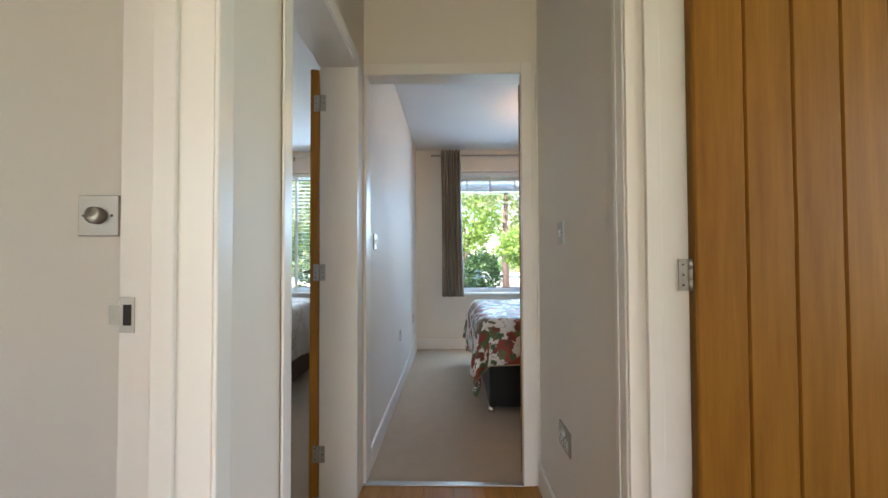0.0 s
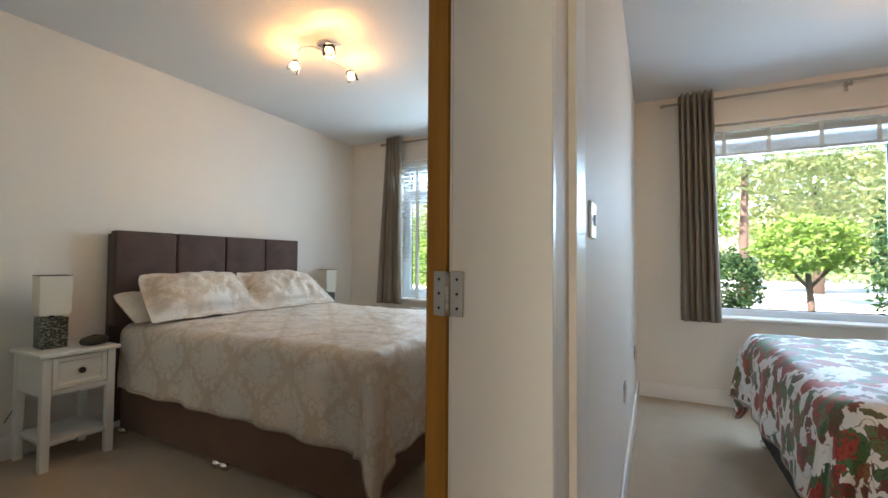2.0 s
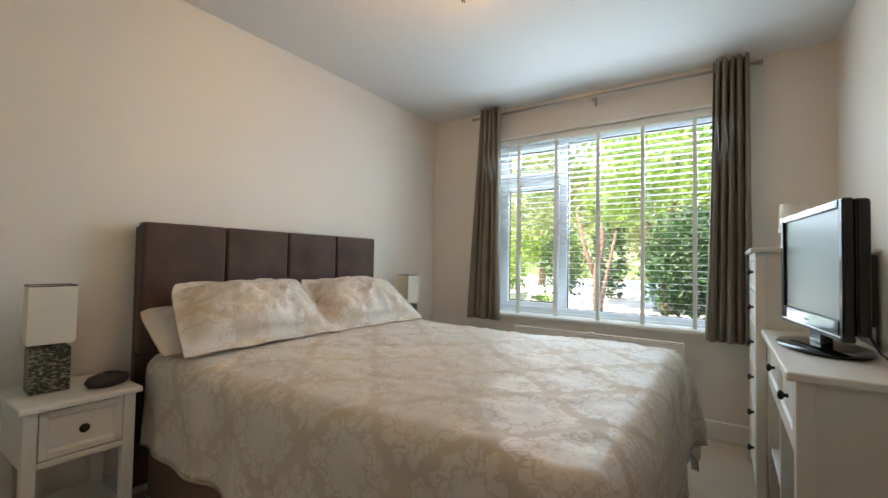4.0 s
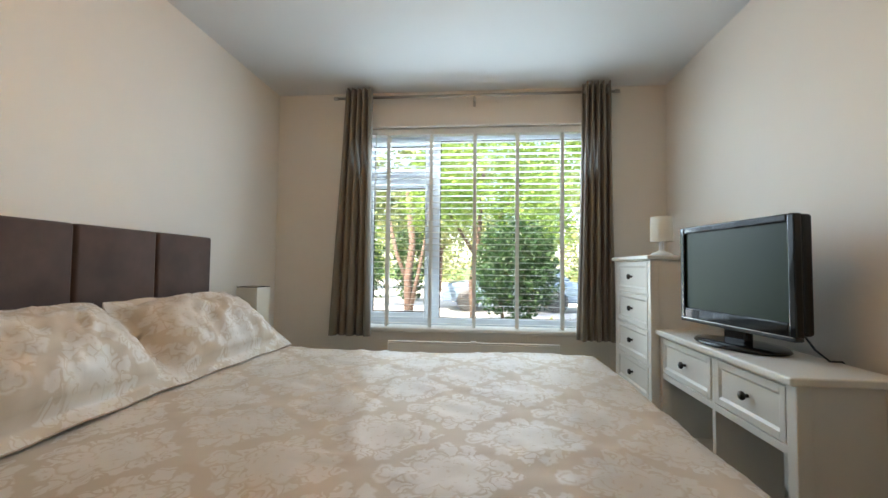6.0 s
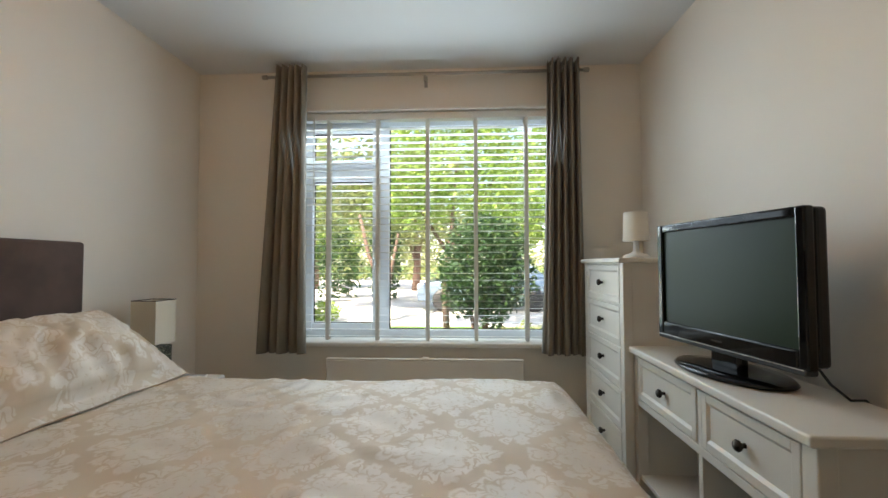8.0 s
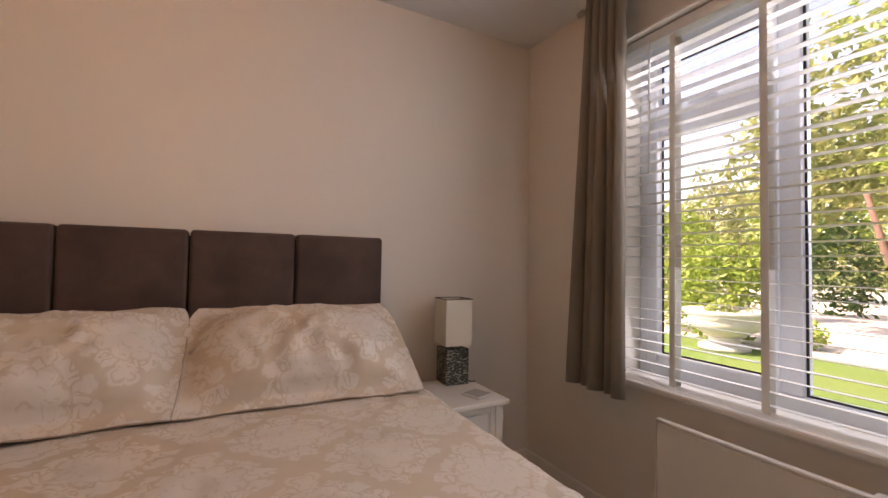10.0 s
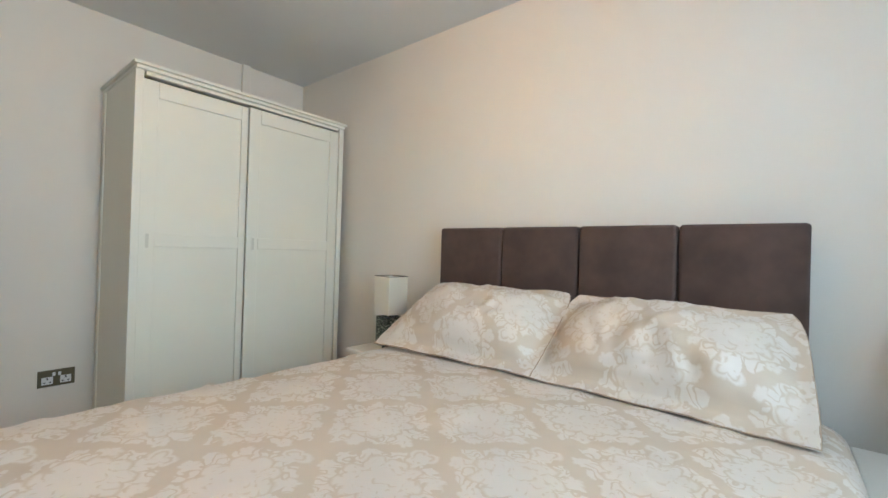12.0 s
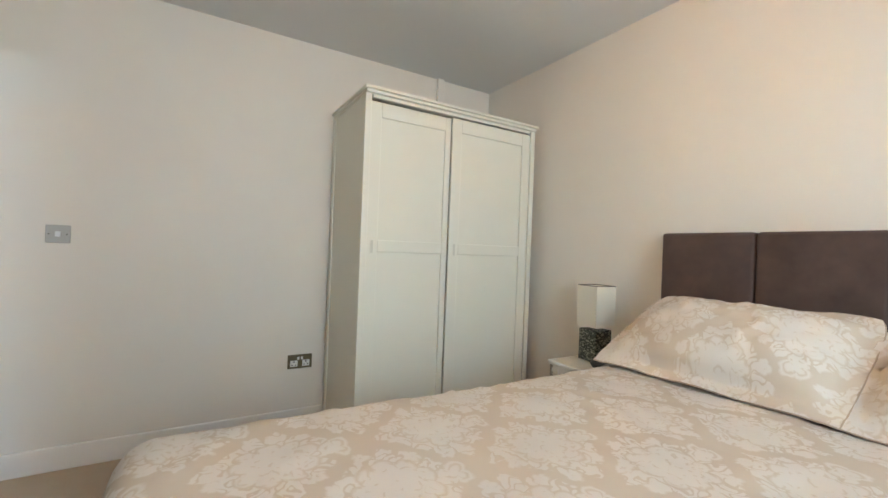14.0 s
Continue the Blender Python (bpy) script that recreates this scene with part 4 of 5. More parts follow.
# ---- furniture ----
def knob(parent, x, y, z, s=1.0, axis=-1):
    """A small dark turned knob that points along x."""
    return part("knob", lathe([(0.004, 0), (0.007, 0.002), (0.006, 0.012), (0.014, 0.018), (0.016, 0.024), (0.012, 0.030), (0.0, 0.032)], 18, (0, 0, 0), "X"), DARKMETAL, parent, "dark bronze knob", True,
                Matrix.Translation((x, y, z)) @ Matrix.Diagonal((axis * s, s, s, 1)))


def drawer(parent, fx, s, y0, y1, z0, z1, rim=0.028):
    """A drawer front in the plane x = fx that faces s, with a raised rim round a sunk field."""
    g = 0.0025
    y0, y1, z0, z1 = y0 + g, y1 - g, z0 + g, z1 - g

    def bx(a, b, *r):
        return (min(fx + s * a, fx + s * b), max(fx + s * a, fx + s * b), *r)
    d = part("drawer", boxes(bx(-0.30, -0.004, y0 + 0.01, y1 - 0.01, z0 + 0.01, z1 - 0.01)), FURN, parent)
    bm = boxes(bx(-0.016, 0.003, y0, y0 + rim, z0, z1), bx(-0.016, 0.003, y1 - rim, y1, z0, z1), bx(-0.016, 0.003, y0 + rim, y1 - rim, z0, z0 + rim), bx(-0.016, 0.003, y0 + rim, y1 - rim, z1 - rim, z1), bevel=0.0022)
    part("front_rim", bm, FURN, d)
    bm = bmesh.new()
    # sloped moulding from the rim down to the field
    o = [(y0 + rim, z0 + rim), (y1 - rim, z0 + rim), (y1 - rim, z1 - rim), (y0 + rim, z1 - rim)]
    k = 0.012
    i = [(y0 + rim + k, z0 + rim + k), (y1 - rim - k, z0 + rim + k), (y1 - rim - k, z1 - rim - k), (y0 + rim + k, z1 - rim - k)]
    vo = [bm.verts.new((fx + s * 0.002, *p)) for p in o]
    vi = [bm.verts.new((fx - s * 0.007, *p)) for p in i]
    for q in range(4):
        bm.faces.new((vo[q], vo[(q + 1) % 4], vi[(q + 1) % 4], vi[q]))
    bm.faces.new(vi)
    bmesh.ops.recalc_face_normals(bm, faces=bm.faces[:])
    part("field", bm, FURN, d)
    knob(d, fx - s * 0.007, (y0 + y1) / 2, (z0 + z1) / 2, 1.0, s)
    return d


def bedside_table(y0, x1, label):
    """Cream bedside table: one drawer, four square legs and a low shelf; faces +x."""
    x0, y1, top = x1 - 0.36, y0 + 0.348, 0.592
    b = thing("bedside_table", label, "bedside table", "bedside tables")
    part("top", boxes((x0 - 0.012, x1, y0, y1, top - 0.022, top), bevel=0.006, segments=3), FURN, b)
    fx = x1 - 0.022
    lw = 0.038
    for lx in (x0, fx - lw):
        for ly in (y0 + 0.016, y1 - 0.016 - lw):
            part("leg", boxes((lx, lx + lw, ly, ly + lw, 0, top - 0.022), bevel=0.003), FURN, b)
    for ly in (y0 + 0.020, y1 - 0.020 - 0.016):
        part("side_panel", boxes((x0 + lw, fx - lw, ly, ly + 0.016, 0.375, top - 0.022)), FURN, b)
    part("back_panel", boxes((x0 + 0.004, x0 + 0.016, y0 + 0.02 + lw, y1 - 0.02 - lw, 0.375, top - 0.022)), FURN, b)
    part("rail", boxes((fx - 0.022, fx - 0.002, y0 + 0.016 + lw, y1 - 0.016 - lw, 0.375, 0.398), bevel=0.002), FURN, b)
    drawer(b, fx - 0.004, 1, y0 + 0.016 + lw, y1 - 0.016 - lw, 0.400, top - 0.026, 0.022)
    part("shelf", boxes((x0 + 0.01, fx - 0.008, y0 + 0.03, y1 - 0.03, 0.128, 0.146), bevel=0.002), FURN, b)
    return b


bedside_table(3.178, -2.570, "cream painted bedside table with one drawer and shelf")
bedside_table(5.180, -2.486, "cream painted bedside table with a lamp and coaster")


def table_lamp(x, y, turn, z=0.592):
    l = thing("table_lamp", "square table lamp, cream shade on a dark woven base", "table lamp", "bedside lamps", m=pose(x, y, z + 0.001, 0, 0, turn))
    part("base", boxes((-0.057, 0.057, -0.057, 0.057, 0.0, 0.162), bevel=0.004), WOVEN, l, "dark green and silver woven base")
    part("stem", lathe([(0.011, 0.162), (0.011, 0.205), (0.016, 0.206), (0.016, 0.25), (0.0, 0.25)], 14), DARKMETAL, l, "", True)
    hw, t = 0.066, 0.002
    part("shade", square_tube(hw, t, 0.178, 0.39), SHADE, l, "cream fabric shade")
    part("shade_rim", square_tube(hw + 0.0006, 0.0036, 0.3875, 0.391), DARKMETAL, l)
    for a in (0, 90):
        part("shade_carrier", boxes((-hw + t, hw - t, -0.0015, 0.0015, 0.34, 0.343)), DARKMETAL, l, "", False, pose(0, 0, 0, 0, 0, a))
    return l


table_lamp(-2.79, 3.293, -5)
table_lamp(-2.797, 5.426, -3)
solid("lamp_cable", tube([(-2.79, 5.482, 0.604), (-2.75, 5.50, 0.598), (-2.76, 5.528, 0.595), (-2.80, 5.538, 0.575), (-2.93, 5.545, 0.3)], 0.0028, 8), BLACKMATT, "black lamp cable running off the bedside table", "cable", smooth=True)
solid("lamp_cable", tube([(-2.81, 3.35, 0.604), (-2.84, 3.365, 0.596), (-2.935, 3.37, 0.59), (-2.945, 3.17, 0.2)], 0.0028, 8), BLACKMATT, "black lamp cable behind the bedside table", "cable", smooth=True)

coaster = thing("coaster", "square white coaster with a grey face", "coaster", m=pose(-2.585, 5.43, 0.5935, 0, 0, 20))
part("tile", boxes((-0.05, 0.05, -0.05, 0.05, 0, 0.008), bevel=0.002), WHITEPL, coaster)
part("print", boxes((-0.042, 0.042, -0.042, 0.042, 0.008, 0.0085)), plain_mat("grey_print", (0.38, 0.37, 0.36), 0.4), coaster)
clock = thing("alarm_clock", "black oval alarm clock on the bedside table", "clock", m=pose(-2.68, 3.445, 0.593, 0, 0, 10))
part("body", lathe([(0.030, 0.0), (0.052, 0.006), (0.060, 0.022), (0.052, 0.040), (0.028, 0.050), (0.0, 0.051)], 28), BLACKMATT, clock, "", True, Matrix.Diagonal((0.75, 1.25, 1, 1)))
part("button", lathe([(0.014, 0), (0.014, 0.004), (0.0, 0.005)], 16, (0, 0, 0.050)), BLACK, clock, "", True)

# dressing table with the television
desk = thing("dressing_table", "cream dressing table with two drawers", "dressing table")
X0, X1, Y0, Y1, ZT = -0.552, -0.245, 4.302, 5.257, 0.811
part("top", boxes((X0, X1 + 0.008, Y0, Y1, ZT - 0.026, ZT), bevel=0.006, segments=3), FURN, desk)
fx = X0 + 0.022
for ya in (Y0 + 0.02, Y1 - 0.02 - 0.022):
    part("side_panel", boxes((fx + 0.03, X1 - 0.035, ya, ya + 0.022, 0.05, ZT - 0.026)), FURN, desk)
for ya in (Y0 + 0.012, Y1 - 0.012 - 0.042):
    part("leg", boxes((fx, fx + 0.042, ya, ya + 0.042, 0, ZT - 0.026), bevel=0.003), FURN, desk)
    part("leg", boxes((X1 - 0.045, X1, ya, ya + 0.042, 0, ZT - 0.026), bevel=0.003), FURN, desk)
part("rail", boxes((fx + 0.002, fx + 0.024, Y0 + 0.054, Y1 - 0.054, 0.573, 0.600), bevel=0.002), FURN, desk)
part("rail", boxes((fx + 0.002, fx + 0.024, Y0 + 0.054, Y1 - 0.054, 0.775, 0.783)), FURN, desk)
part("divider", boxes((fx + 0.003, X1 - 0.04, 4.738, 4.760, 0.05, 0.768), bevel=0.002), FURN, desk)
part("back_panel", boxes((X1 - 0.012, X1 - 0.004, Y0 + 0.05, Y1 - 0.05, 0.08, ZT - 0.03)), FURN, desk)
drawer(desk, fx + 0.003, -1, Y0 + 0.055, 4.736, 0.602, 0.774, 0.026)
drawer(desk, fx + 0.003, -1, 4.762, Y1 - 0.055, 0.602, 0.774, 0.026)
part("shelf", boxes((fx + 0.01, X1 - 0.02, 4.762, Y1 - 0.05, 0.27, 0.288), bevel=0.002), FURN, desk)
part("shelf", boxes((fx + 0.01, X1 - 0.02, Y0 + 0.045, 4.738, 0.06, 0.078), bevel=0.002), FURN, desk)

# television: local x across the screen, -y towards the viewer
tv = thing("television", "black flat-screen television on an oval stand", "television", m=pose(-0.436, 4.788, 0.812, 0, 0, -81.5))
W2 = 0.302
part("back_shell", boxes((-W2, W2, 0.014, 0.055, 0.085, 0.492), (-0.23, 0.25, 0.055, 0.088, 0.11, 0.33), bevel=0.012, segments=3), BLACK, tv)
part("bezel", boxes((-W2, -W2 + 0.030, -0.012, 0.016, 0.078, 0.494), (W2 - 0.030, W2, -0.012, 0.016, 0.078, 0.494), (-W2 + 0.030, W2 - 0.030, -0.012, 0.016, 0.466, 0.494), (-W2 + 0.030, W2 - 0.030, -0.012, 0.016, 0.078, 0.128), bevel=0.006, segments=3), BLACK, tv, "glossy black bezel")
part("screen", boxes((-W2 + 0.030, W2 - 0.030, -0.002, 0.006, 0.128, 0.466)), SCREEN, tv, "dark screen, switched off, with a green reflection in its colour")
part("speaker_strip", boxes((-W2 + 0.004, W2 - 0.004, -0.015, 0.02, 0.066, 0.084), bevel=0.006), BLACKMATT, tv)
part("chrome_line", boxes((-W2 + 0.01, W2 - 0.01, -0.0165, -0.0145, 0.080, 0.083)), CHROME, tv)
part("badge", boxes((-0.022, 0.022, -0.0128, -0.0118, 0.099, 0.103)), DARKMETAL, tv)
part("neck", boxes((-0.06, 0.06, 0.01, 0.045, 0.015, 0.12), bevel=0.01), BLACK, tv)
part("foot", lathe([(0.150, 0), (0.156, 0.006), (0.148, 0.014), (0.09, 0.020), (0.0, 0.022)], 40), BLACK, tv, "glossy oval foot", True, pose(0, 0.03, 0.0005) @ Matrix.Diagonal((1.32, 0.80, 1, 1)))
solid("tv_cable", tube([(-0.335, 4.56, 0.90), (-0.315, 4.535, 0.85), (-0.285, 4.515, 0.817), (-0.245, 4.52, 0.816), (-0.19, 4.53, 0.77), (-0.167, 4.52, 0.5), (-0.167, 4.45, 0.38)], 0.0035, 8), BLACKMATT, "black television cable hanging behind the dressing table", "cable", smooth=True)
plug = thing("power_plug", "black plug in a socket on the wall", "plug")
part("body", boxes((-0.200, -0.168, 4.26, 4.30, 0.345, 0.40), bevel=0.008), BLACKMATT, plug)
part("wall_plate", boxes((-0.168, -0.16, 4.235, 4.38, 0.33, 0.416), bevel=0.002), STEEL, plug)

# chest of drawers
chest = thing("chest_of_drawers", "tall narrow cream chest of drawers", "chest of drawers")
CX0, CX1, CY0, CY1, CZ = -0.593, -0.178, 5.215, 5.802, 1.185
part("top", boxes((CX0, CX1 + 0.008, CY0, CY1, CZ - 0.022, CZ), bevel=0.006, segments=3), FURN, chest)
cf = CX0 + 0.02
for ya in (CY0 + 0.018, CY1 - 0.018 - 0.02):
    part("side_panel", boxes((cf + 0.01, CX1, ya, ya + 0.02, 0.06, CZ - 0.022)), FURN, chest)
for ya in (CY0 + 0.012, CY1 - 0.012 - 0.04):
    part("leg", boxes((cf, cf + 0.04, ya, ya + 0.04, 0, CZ - 0.022), bevel=0.003), FURN, chest)
part("back_panel", boxes((CX1 - 0.01, CX1, CY0 + 0.04, CY1 - 0.04, 0.06, CZ - 0.022)), FURN, chest)
zz = 0.065
for k in range(6):
    z1 = CZ - 0.030 - (5 - k) * 0.180
    z0 = z1 - 0.172
    drawer(chest, cf + 0.002, -1, CY0 + 0.054, CY1 - 0.054, z0, z1, 0.024)
    part("rail", boxes((cf + 0.004, cf + 0.022, CY0 + 0.052, CY1 - 0.052, z1 - 0.0005, z1 + 0.0085)), FURN, chest)

lamp_c = thing("table_lamp", "small white touch lamp on the chest of drawers", "table lamp", m=pose(-0.405, 5.50, 1.186))
part("base", lathe([(0.062, 0), (0.062, 0.008), (0.050, 0.018), (0.022, 0.028), (0.014, 0.036), (0.012, 0.085), (0.018, 0.09), (0.0, 0.092)], 28), WHITEPL, lamp_c, "white turned base", True)
part("shade", lathe([(0.062, 0.085), (0.060, 0.086), (0.055, 0.225), (0.0535, 0.225), (0.0585, 0.087), (0.0605, 0.086)], 32), SHADE, lamp_c, "white fabric shade", True)

# wardrobe
wd = thing("wardrobe", "tall cream wardrobe with two sliding doors", "wardrobe")
WX0, WX1, WF, WB = -2.915, -1.706, 2.690, 2.082
part("cornice", boxes((WX0, WX1, WB - 0.004, WF, 1.963, 1.979), (WX0 + 0.012, WX1 - 0.012, WB, WF - 0.012, 1.945, 1.963), bevel=0.004), WARD, wd)
for a in (WX0 + 0.009, WX1 - 0.009 - 0.038):
    part("side_panel", boxes((a + 0.006, a + 0.029, WB + 0.05, WF - 0.05, 0.03, 1.945)), WARD, wd)
    part("corner_post", boxes((a, a + 0.035, WF - 0.068, WF - 0.026, 0, 1.945), bevel=0.003), WARD, wd)
    part("corner_post", boxes((a, a + 0.035, WB, WB + 0.05, 0, 1.945), bevel=0.003), WARD, wd)
part("top_rail", boxes((WX0 + 0.055, WX1 - 0.055, WF - 0.062, WF - 0.028, 1.927, 1.945), bevel=0.002), WARD, wd)
part("plinth", boxes((WX0 + 0.055, WX1 - 0.055, WF - 0.062, WF - 0.028, 0.03, 0.12), bevel=0.003), WARD, wd)
part("back_panel", boxes((WX0 + 0.03, WX1 - 0.03, WB + 0.002, WB + 0.010, 0.05, 1.94)), WARD, wd)
part("floor_panel", boxes((WX0 + 0.03, WX1 - 0.03, WB + 0.01, WF - 0.07, 0.10, 0.118)), WARD, wd)


def sliding_door(x0, x1, yf, handle_x, label):
    """Framed door leaf with sunk panels and a cup pull, front in the plane y = yf."""
    z0, z1, st = 0.122, 1.917, 0.066
    mid0, mid1 = 1.113, 1.177
    d = part("door", boxes((x0, x1, yf - 0.022, yf - 0.009, z0, z1)), WARD, wd, label)
    part("door_frame", boxes((x0, x0 + st, yf - 0.022, yf, z0, z1), (x1 - st, x1, yf - 0.022, yf, z0, z1), (x0 + st, x1 - st, yf - 0.022, yf, z0, z0 + 0.10), (x0 + st, x1 - st, yf - 0.022, yf, z1 - 0.08, z1), (x0 + st, x1 - st, yf - 0.022, yf, mid0, mid1), bevel=0.0025), WARD, d)
    part("cup_pull", boxes((handle_x - 0.011, handle_x + 0.011, yf - 0.001, yf + 0.0012, 1.100, 1.182), bevel=0.001), WARD, d)
    # flat slab on the pull; darker paint gives the shade of a hollow
    part("cup_shade", boxes((handle_x - 0.007, handle_x + 0.007, yf + 0.0012, yf + 0.0016, 1.107, 1.175)), paint("pull_shadow", (0.60, 0.58, 0.49), 0.5), d)
    return d


sliding_door(-2.290, WX1 - 0.050, WF - 0.052, WX1 - 0.085, "rear sliding door")
sliding_door(WX0 + 0.050, -2.260, WF - 0.030, -2.298, "front sliding door")


solid("pipe_boxing", boxes((-2.53, -2.475, 2.06, 2.085, 2.0, 2.395), bevel=0.003), WALL, kind="structure")


# ---- ceiling lights ----
def ceiling_light(x, y, turn, label):
    """Chrome ceiling rose with three curved arms, clear glass cups and lit bulbs."""
    c = thing("ceiling_light", label, "ceiling light", "ceiling lights", m=pose(x, y, H, 0, 0, turn))
    part("rose", lathe([(0.055, 0.0), (0.055, -0.012), (0.046, -0.026), (0.016, -0.032), (0.016, -0.05), (0.0, -0.052)], 32), CHROME, c, "round chrome ceiling rose", True)
    for k in range(3):
        a = radians(120 * k)
        ca, sa = math.cos(a), math.sin(a)

        def at(r, s, z):
            return (r * ca - s * sa, r * sa + s * ca, z)
        arm = part("arm", tube([at(0.015, 0.0, -0.04), at(0.06, 0.05, -0.035), at(0.12, 0.07, -0.045), at(0.165, 0.045, -0.065), at(0.18, 0.0, -0.085)], 0.0045, 8), CHROME, c, "curved chrome arm", True)
        part("bead", lathe([(0.0, -0.006), (0.006, 0), (0.0, 0.006)], 10, at(0.10, 0.064, -0.056)), SHADEGLASS, arm, "clear glass bead", True)
        p = at(0.18, -0.005, -0.088)
        tilt = Matrix.Translation(p) @ Matrix.Rotation(a, 4, "Z") @ Matrix.Rotation(radians(152), 4, "Y")
        part("lamp_holder", lathe([(0.012, -0.012), (0.014, 0.0), (0.014, 0.018), (0.0, 0.019)], 16), CHROME, arm, "", True, tilt)
        b = part("bulb", lathe([(0.006, 0.018), (0.013, 0.028), (0.017, 0.042), (0.014, 0.056), (0.006, 0.062), (0.0, 0.063)], 16), BULB, arm, "lit warm bulb", True, tilt)
        prof = [(0.016, 0.004), (0.028, 0.016), (0.035, 0.038), (0.034, 0.062), (0.037, 0.078)]
        g = bmesh.new()
        n, rings = 30, []
        for r, h in prof + [(r - 0.002, h) for r, h in reversed(prof)]:
            rings.append([g.verts.new(((r + 0.0016 * (q % 2)) * math.cos(2 * math.pi * q / n), (r + 0.0016 * (q % 2)) * math.sin(2 * math.pi * q / n), h)) for q in range(n)])
        for u, v in zip(rings, rings[1:]):
            for q in range(n):
                g.faces.new((u[q], u[(q + 1) % n], v[(q + 1) % n], v[q]))
        sh = part("glass_cup", g, SHADEGLASS, arm, "ribbed clear glass cup", False, tilt)
        sh.visible_shadow = False
    return c


ceiling_light(-1.648, 4.133, 200, "chrome three-arm ceiling light with lit glass cups")
ceiling_light(1.34, 4.58, 230, "chrome three-arm ceiling light in the second bedroom")


# ---- garden ----
G = -0.22


def sheet(name, x0, x1, y0, y1, z, nx, ny, rough, mat, label=""):
    bm = bmesh.new()
    vs = [[bm.verts.new((x0 + (x1 - x0) * i / nx, y0 + (y1 - y0) * j / ny, z + rough * noise.noise((i * 0.7, j * 0.7, z)))) for j in range(ny + 1)] for i in range(nx + 1)]
    for i in range(nx):
        for j in range(ny):
            bm.faces.new((vs[i][j], vs[i + 1][j], vs[i + 1][j + 1], vs[i][j + 1]))
    bm.normal_update()
    return solid(name, bm, mat, kind="structure")


sheet("ground", -400, 400, -400, 400, G - 0.03, 2, 2, 0.0, LAWN)
sheet("lawn", -14, 14, 6.3, 12.7, G, 56, 24, 0.02, LAWN)
sheet("driveway", -30, 34, 12.7, 46.0, G + 0.004, 20, 10, 0.012, GRAVEL)
solid("kerb", boxes((-16, 18, 12.62, 12.72, G - 0.02, G + 0.05), bevel=0.01), STONE, kind="structure")


def leaves(center, radii, count, size, rng, shell=0.55, gaps=0.0, seed=0.0):
    """Small folded leaves scattered through an uneven ellipsoid; two triangles each."""
    verts, faces = [], []
    while len(faces) < count * 2:
        d = Vector((rng.gauss(0, 1), rng.gauss(0, 1), rng.gauss(0, 1))).normalized()
        lump = 1 + 0.28 * noise.noise(d * 2.2 + Vector((seed, 0, 0))) + 0.14 * noise.noise(d * 5.5 + Vector((0, seed, 0)))
        if gaps and noise.noise(d * 3.4 + Vector((0, 0, seed))) > 0.45 - gaps:
            continue
        r = (shell + (1 - shell) * rng.random() ** 0.7) * lump
        p = Vector((center[0] + d.x * radii[0] * r, center[1] + d.y * radii[1] * r, center[2] + d.z * radii[2] * r))
        if p.z < G + 0.02:
            continue
        a = Vector((rng.gauss(0, 1), rng.gauss(0, 1), rng.gauss(0, 0.7))).normalized()
        b = a.cross(Vector((rng.gauss(0, 1), rng.gauss(0, 1), rng.gauss(0, 1)))).normalized()
        s = size * rng.uniform(0.6, 1.35)
        k = len(verts)
        verts += [p - a * s, p + b * s * 0.42, p + a * s, p - b * s * 0.42 + a.cross(b) * s * 0.25]
        faces += [(k, k + 1, k + 2), (k, k + 2, k + 3)]
    return verts, faces


def plant(name, label, category, clumps, mat, trunk=None, bark=None, seed=1):
    """A tree or bush: trunk and limbs, and a crown of leaf clumps (center, radii, count, size, shell, gaps)."""
    rng = random.Random(seed)
    t = thing(name, label, category)
    if trunk:
        for pts, rad in trunk:
            part("trunk" if pts is trunk[0][0] else "limb", tube(pts, rad, 9), bark or BARK, t, "", True)
    V, F = [], []
    for c, r, n, s, sh, gp in clumps:
        v, f = leaves(c, r, n, s, rng, sh, gp, rng.random() * 9)
        k = len(V)
        V += v
        F += [tuple(i + k for i in q) for q in f]
    me = bpy.data.meshes.new("crown")
    me.from_pydata([tuple(p) for p in V], [], F)
    me.materials.append(mat)
    ob = new("crown", me)
    ob.parent = t
    return t


plant("round_bush", "clipped round evergreen bush outside the window", "bush",
      [((-0.98, 8.6, 1.10), (0.60, 0.60, 0.66), 5200, 0.036, 0.62, 0.0), ((-0.98, 8.6, 1.05), (0.45, 0.45, 0.5), 1500, 0.05, 0.3, 0.0)], LEAF_DARK,
      [([(-0.98, 8.6, G), (-1.0, 8.6, 0.3), (-0.96, 8.6, 0.9)], [0.05, 0.04, 0.03]), ([(-1.0, 8.6, G), (-1.12, 8.55, 0.2), (-1.2, 8.6, 0.8)], [0.03, 0.025, 0.02]), ([(-0.96, 8.6, G), (-0.82, 8.62, 0.3), (-0.75, 8.6, 0.9)], [0.03, 0.025, 0.02])], None, 3)
plant("low_shrub", "low pale green shrub below the round bush", "shrub",
      [((-0.55, 8.2, 0.12), (0.55, 0.35, 0.34), 1500, 0.04, 0.4, 0.0), ((-1.5, 8.9, 0.05), (0.4, 0.3, 0.25), 700, 0.035, 0.4, 0.1)], LEAF_PALE, None, None, 5)
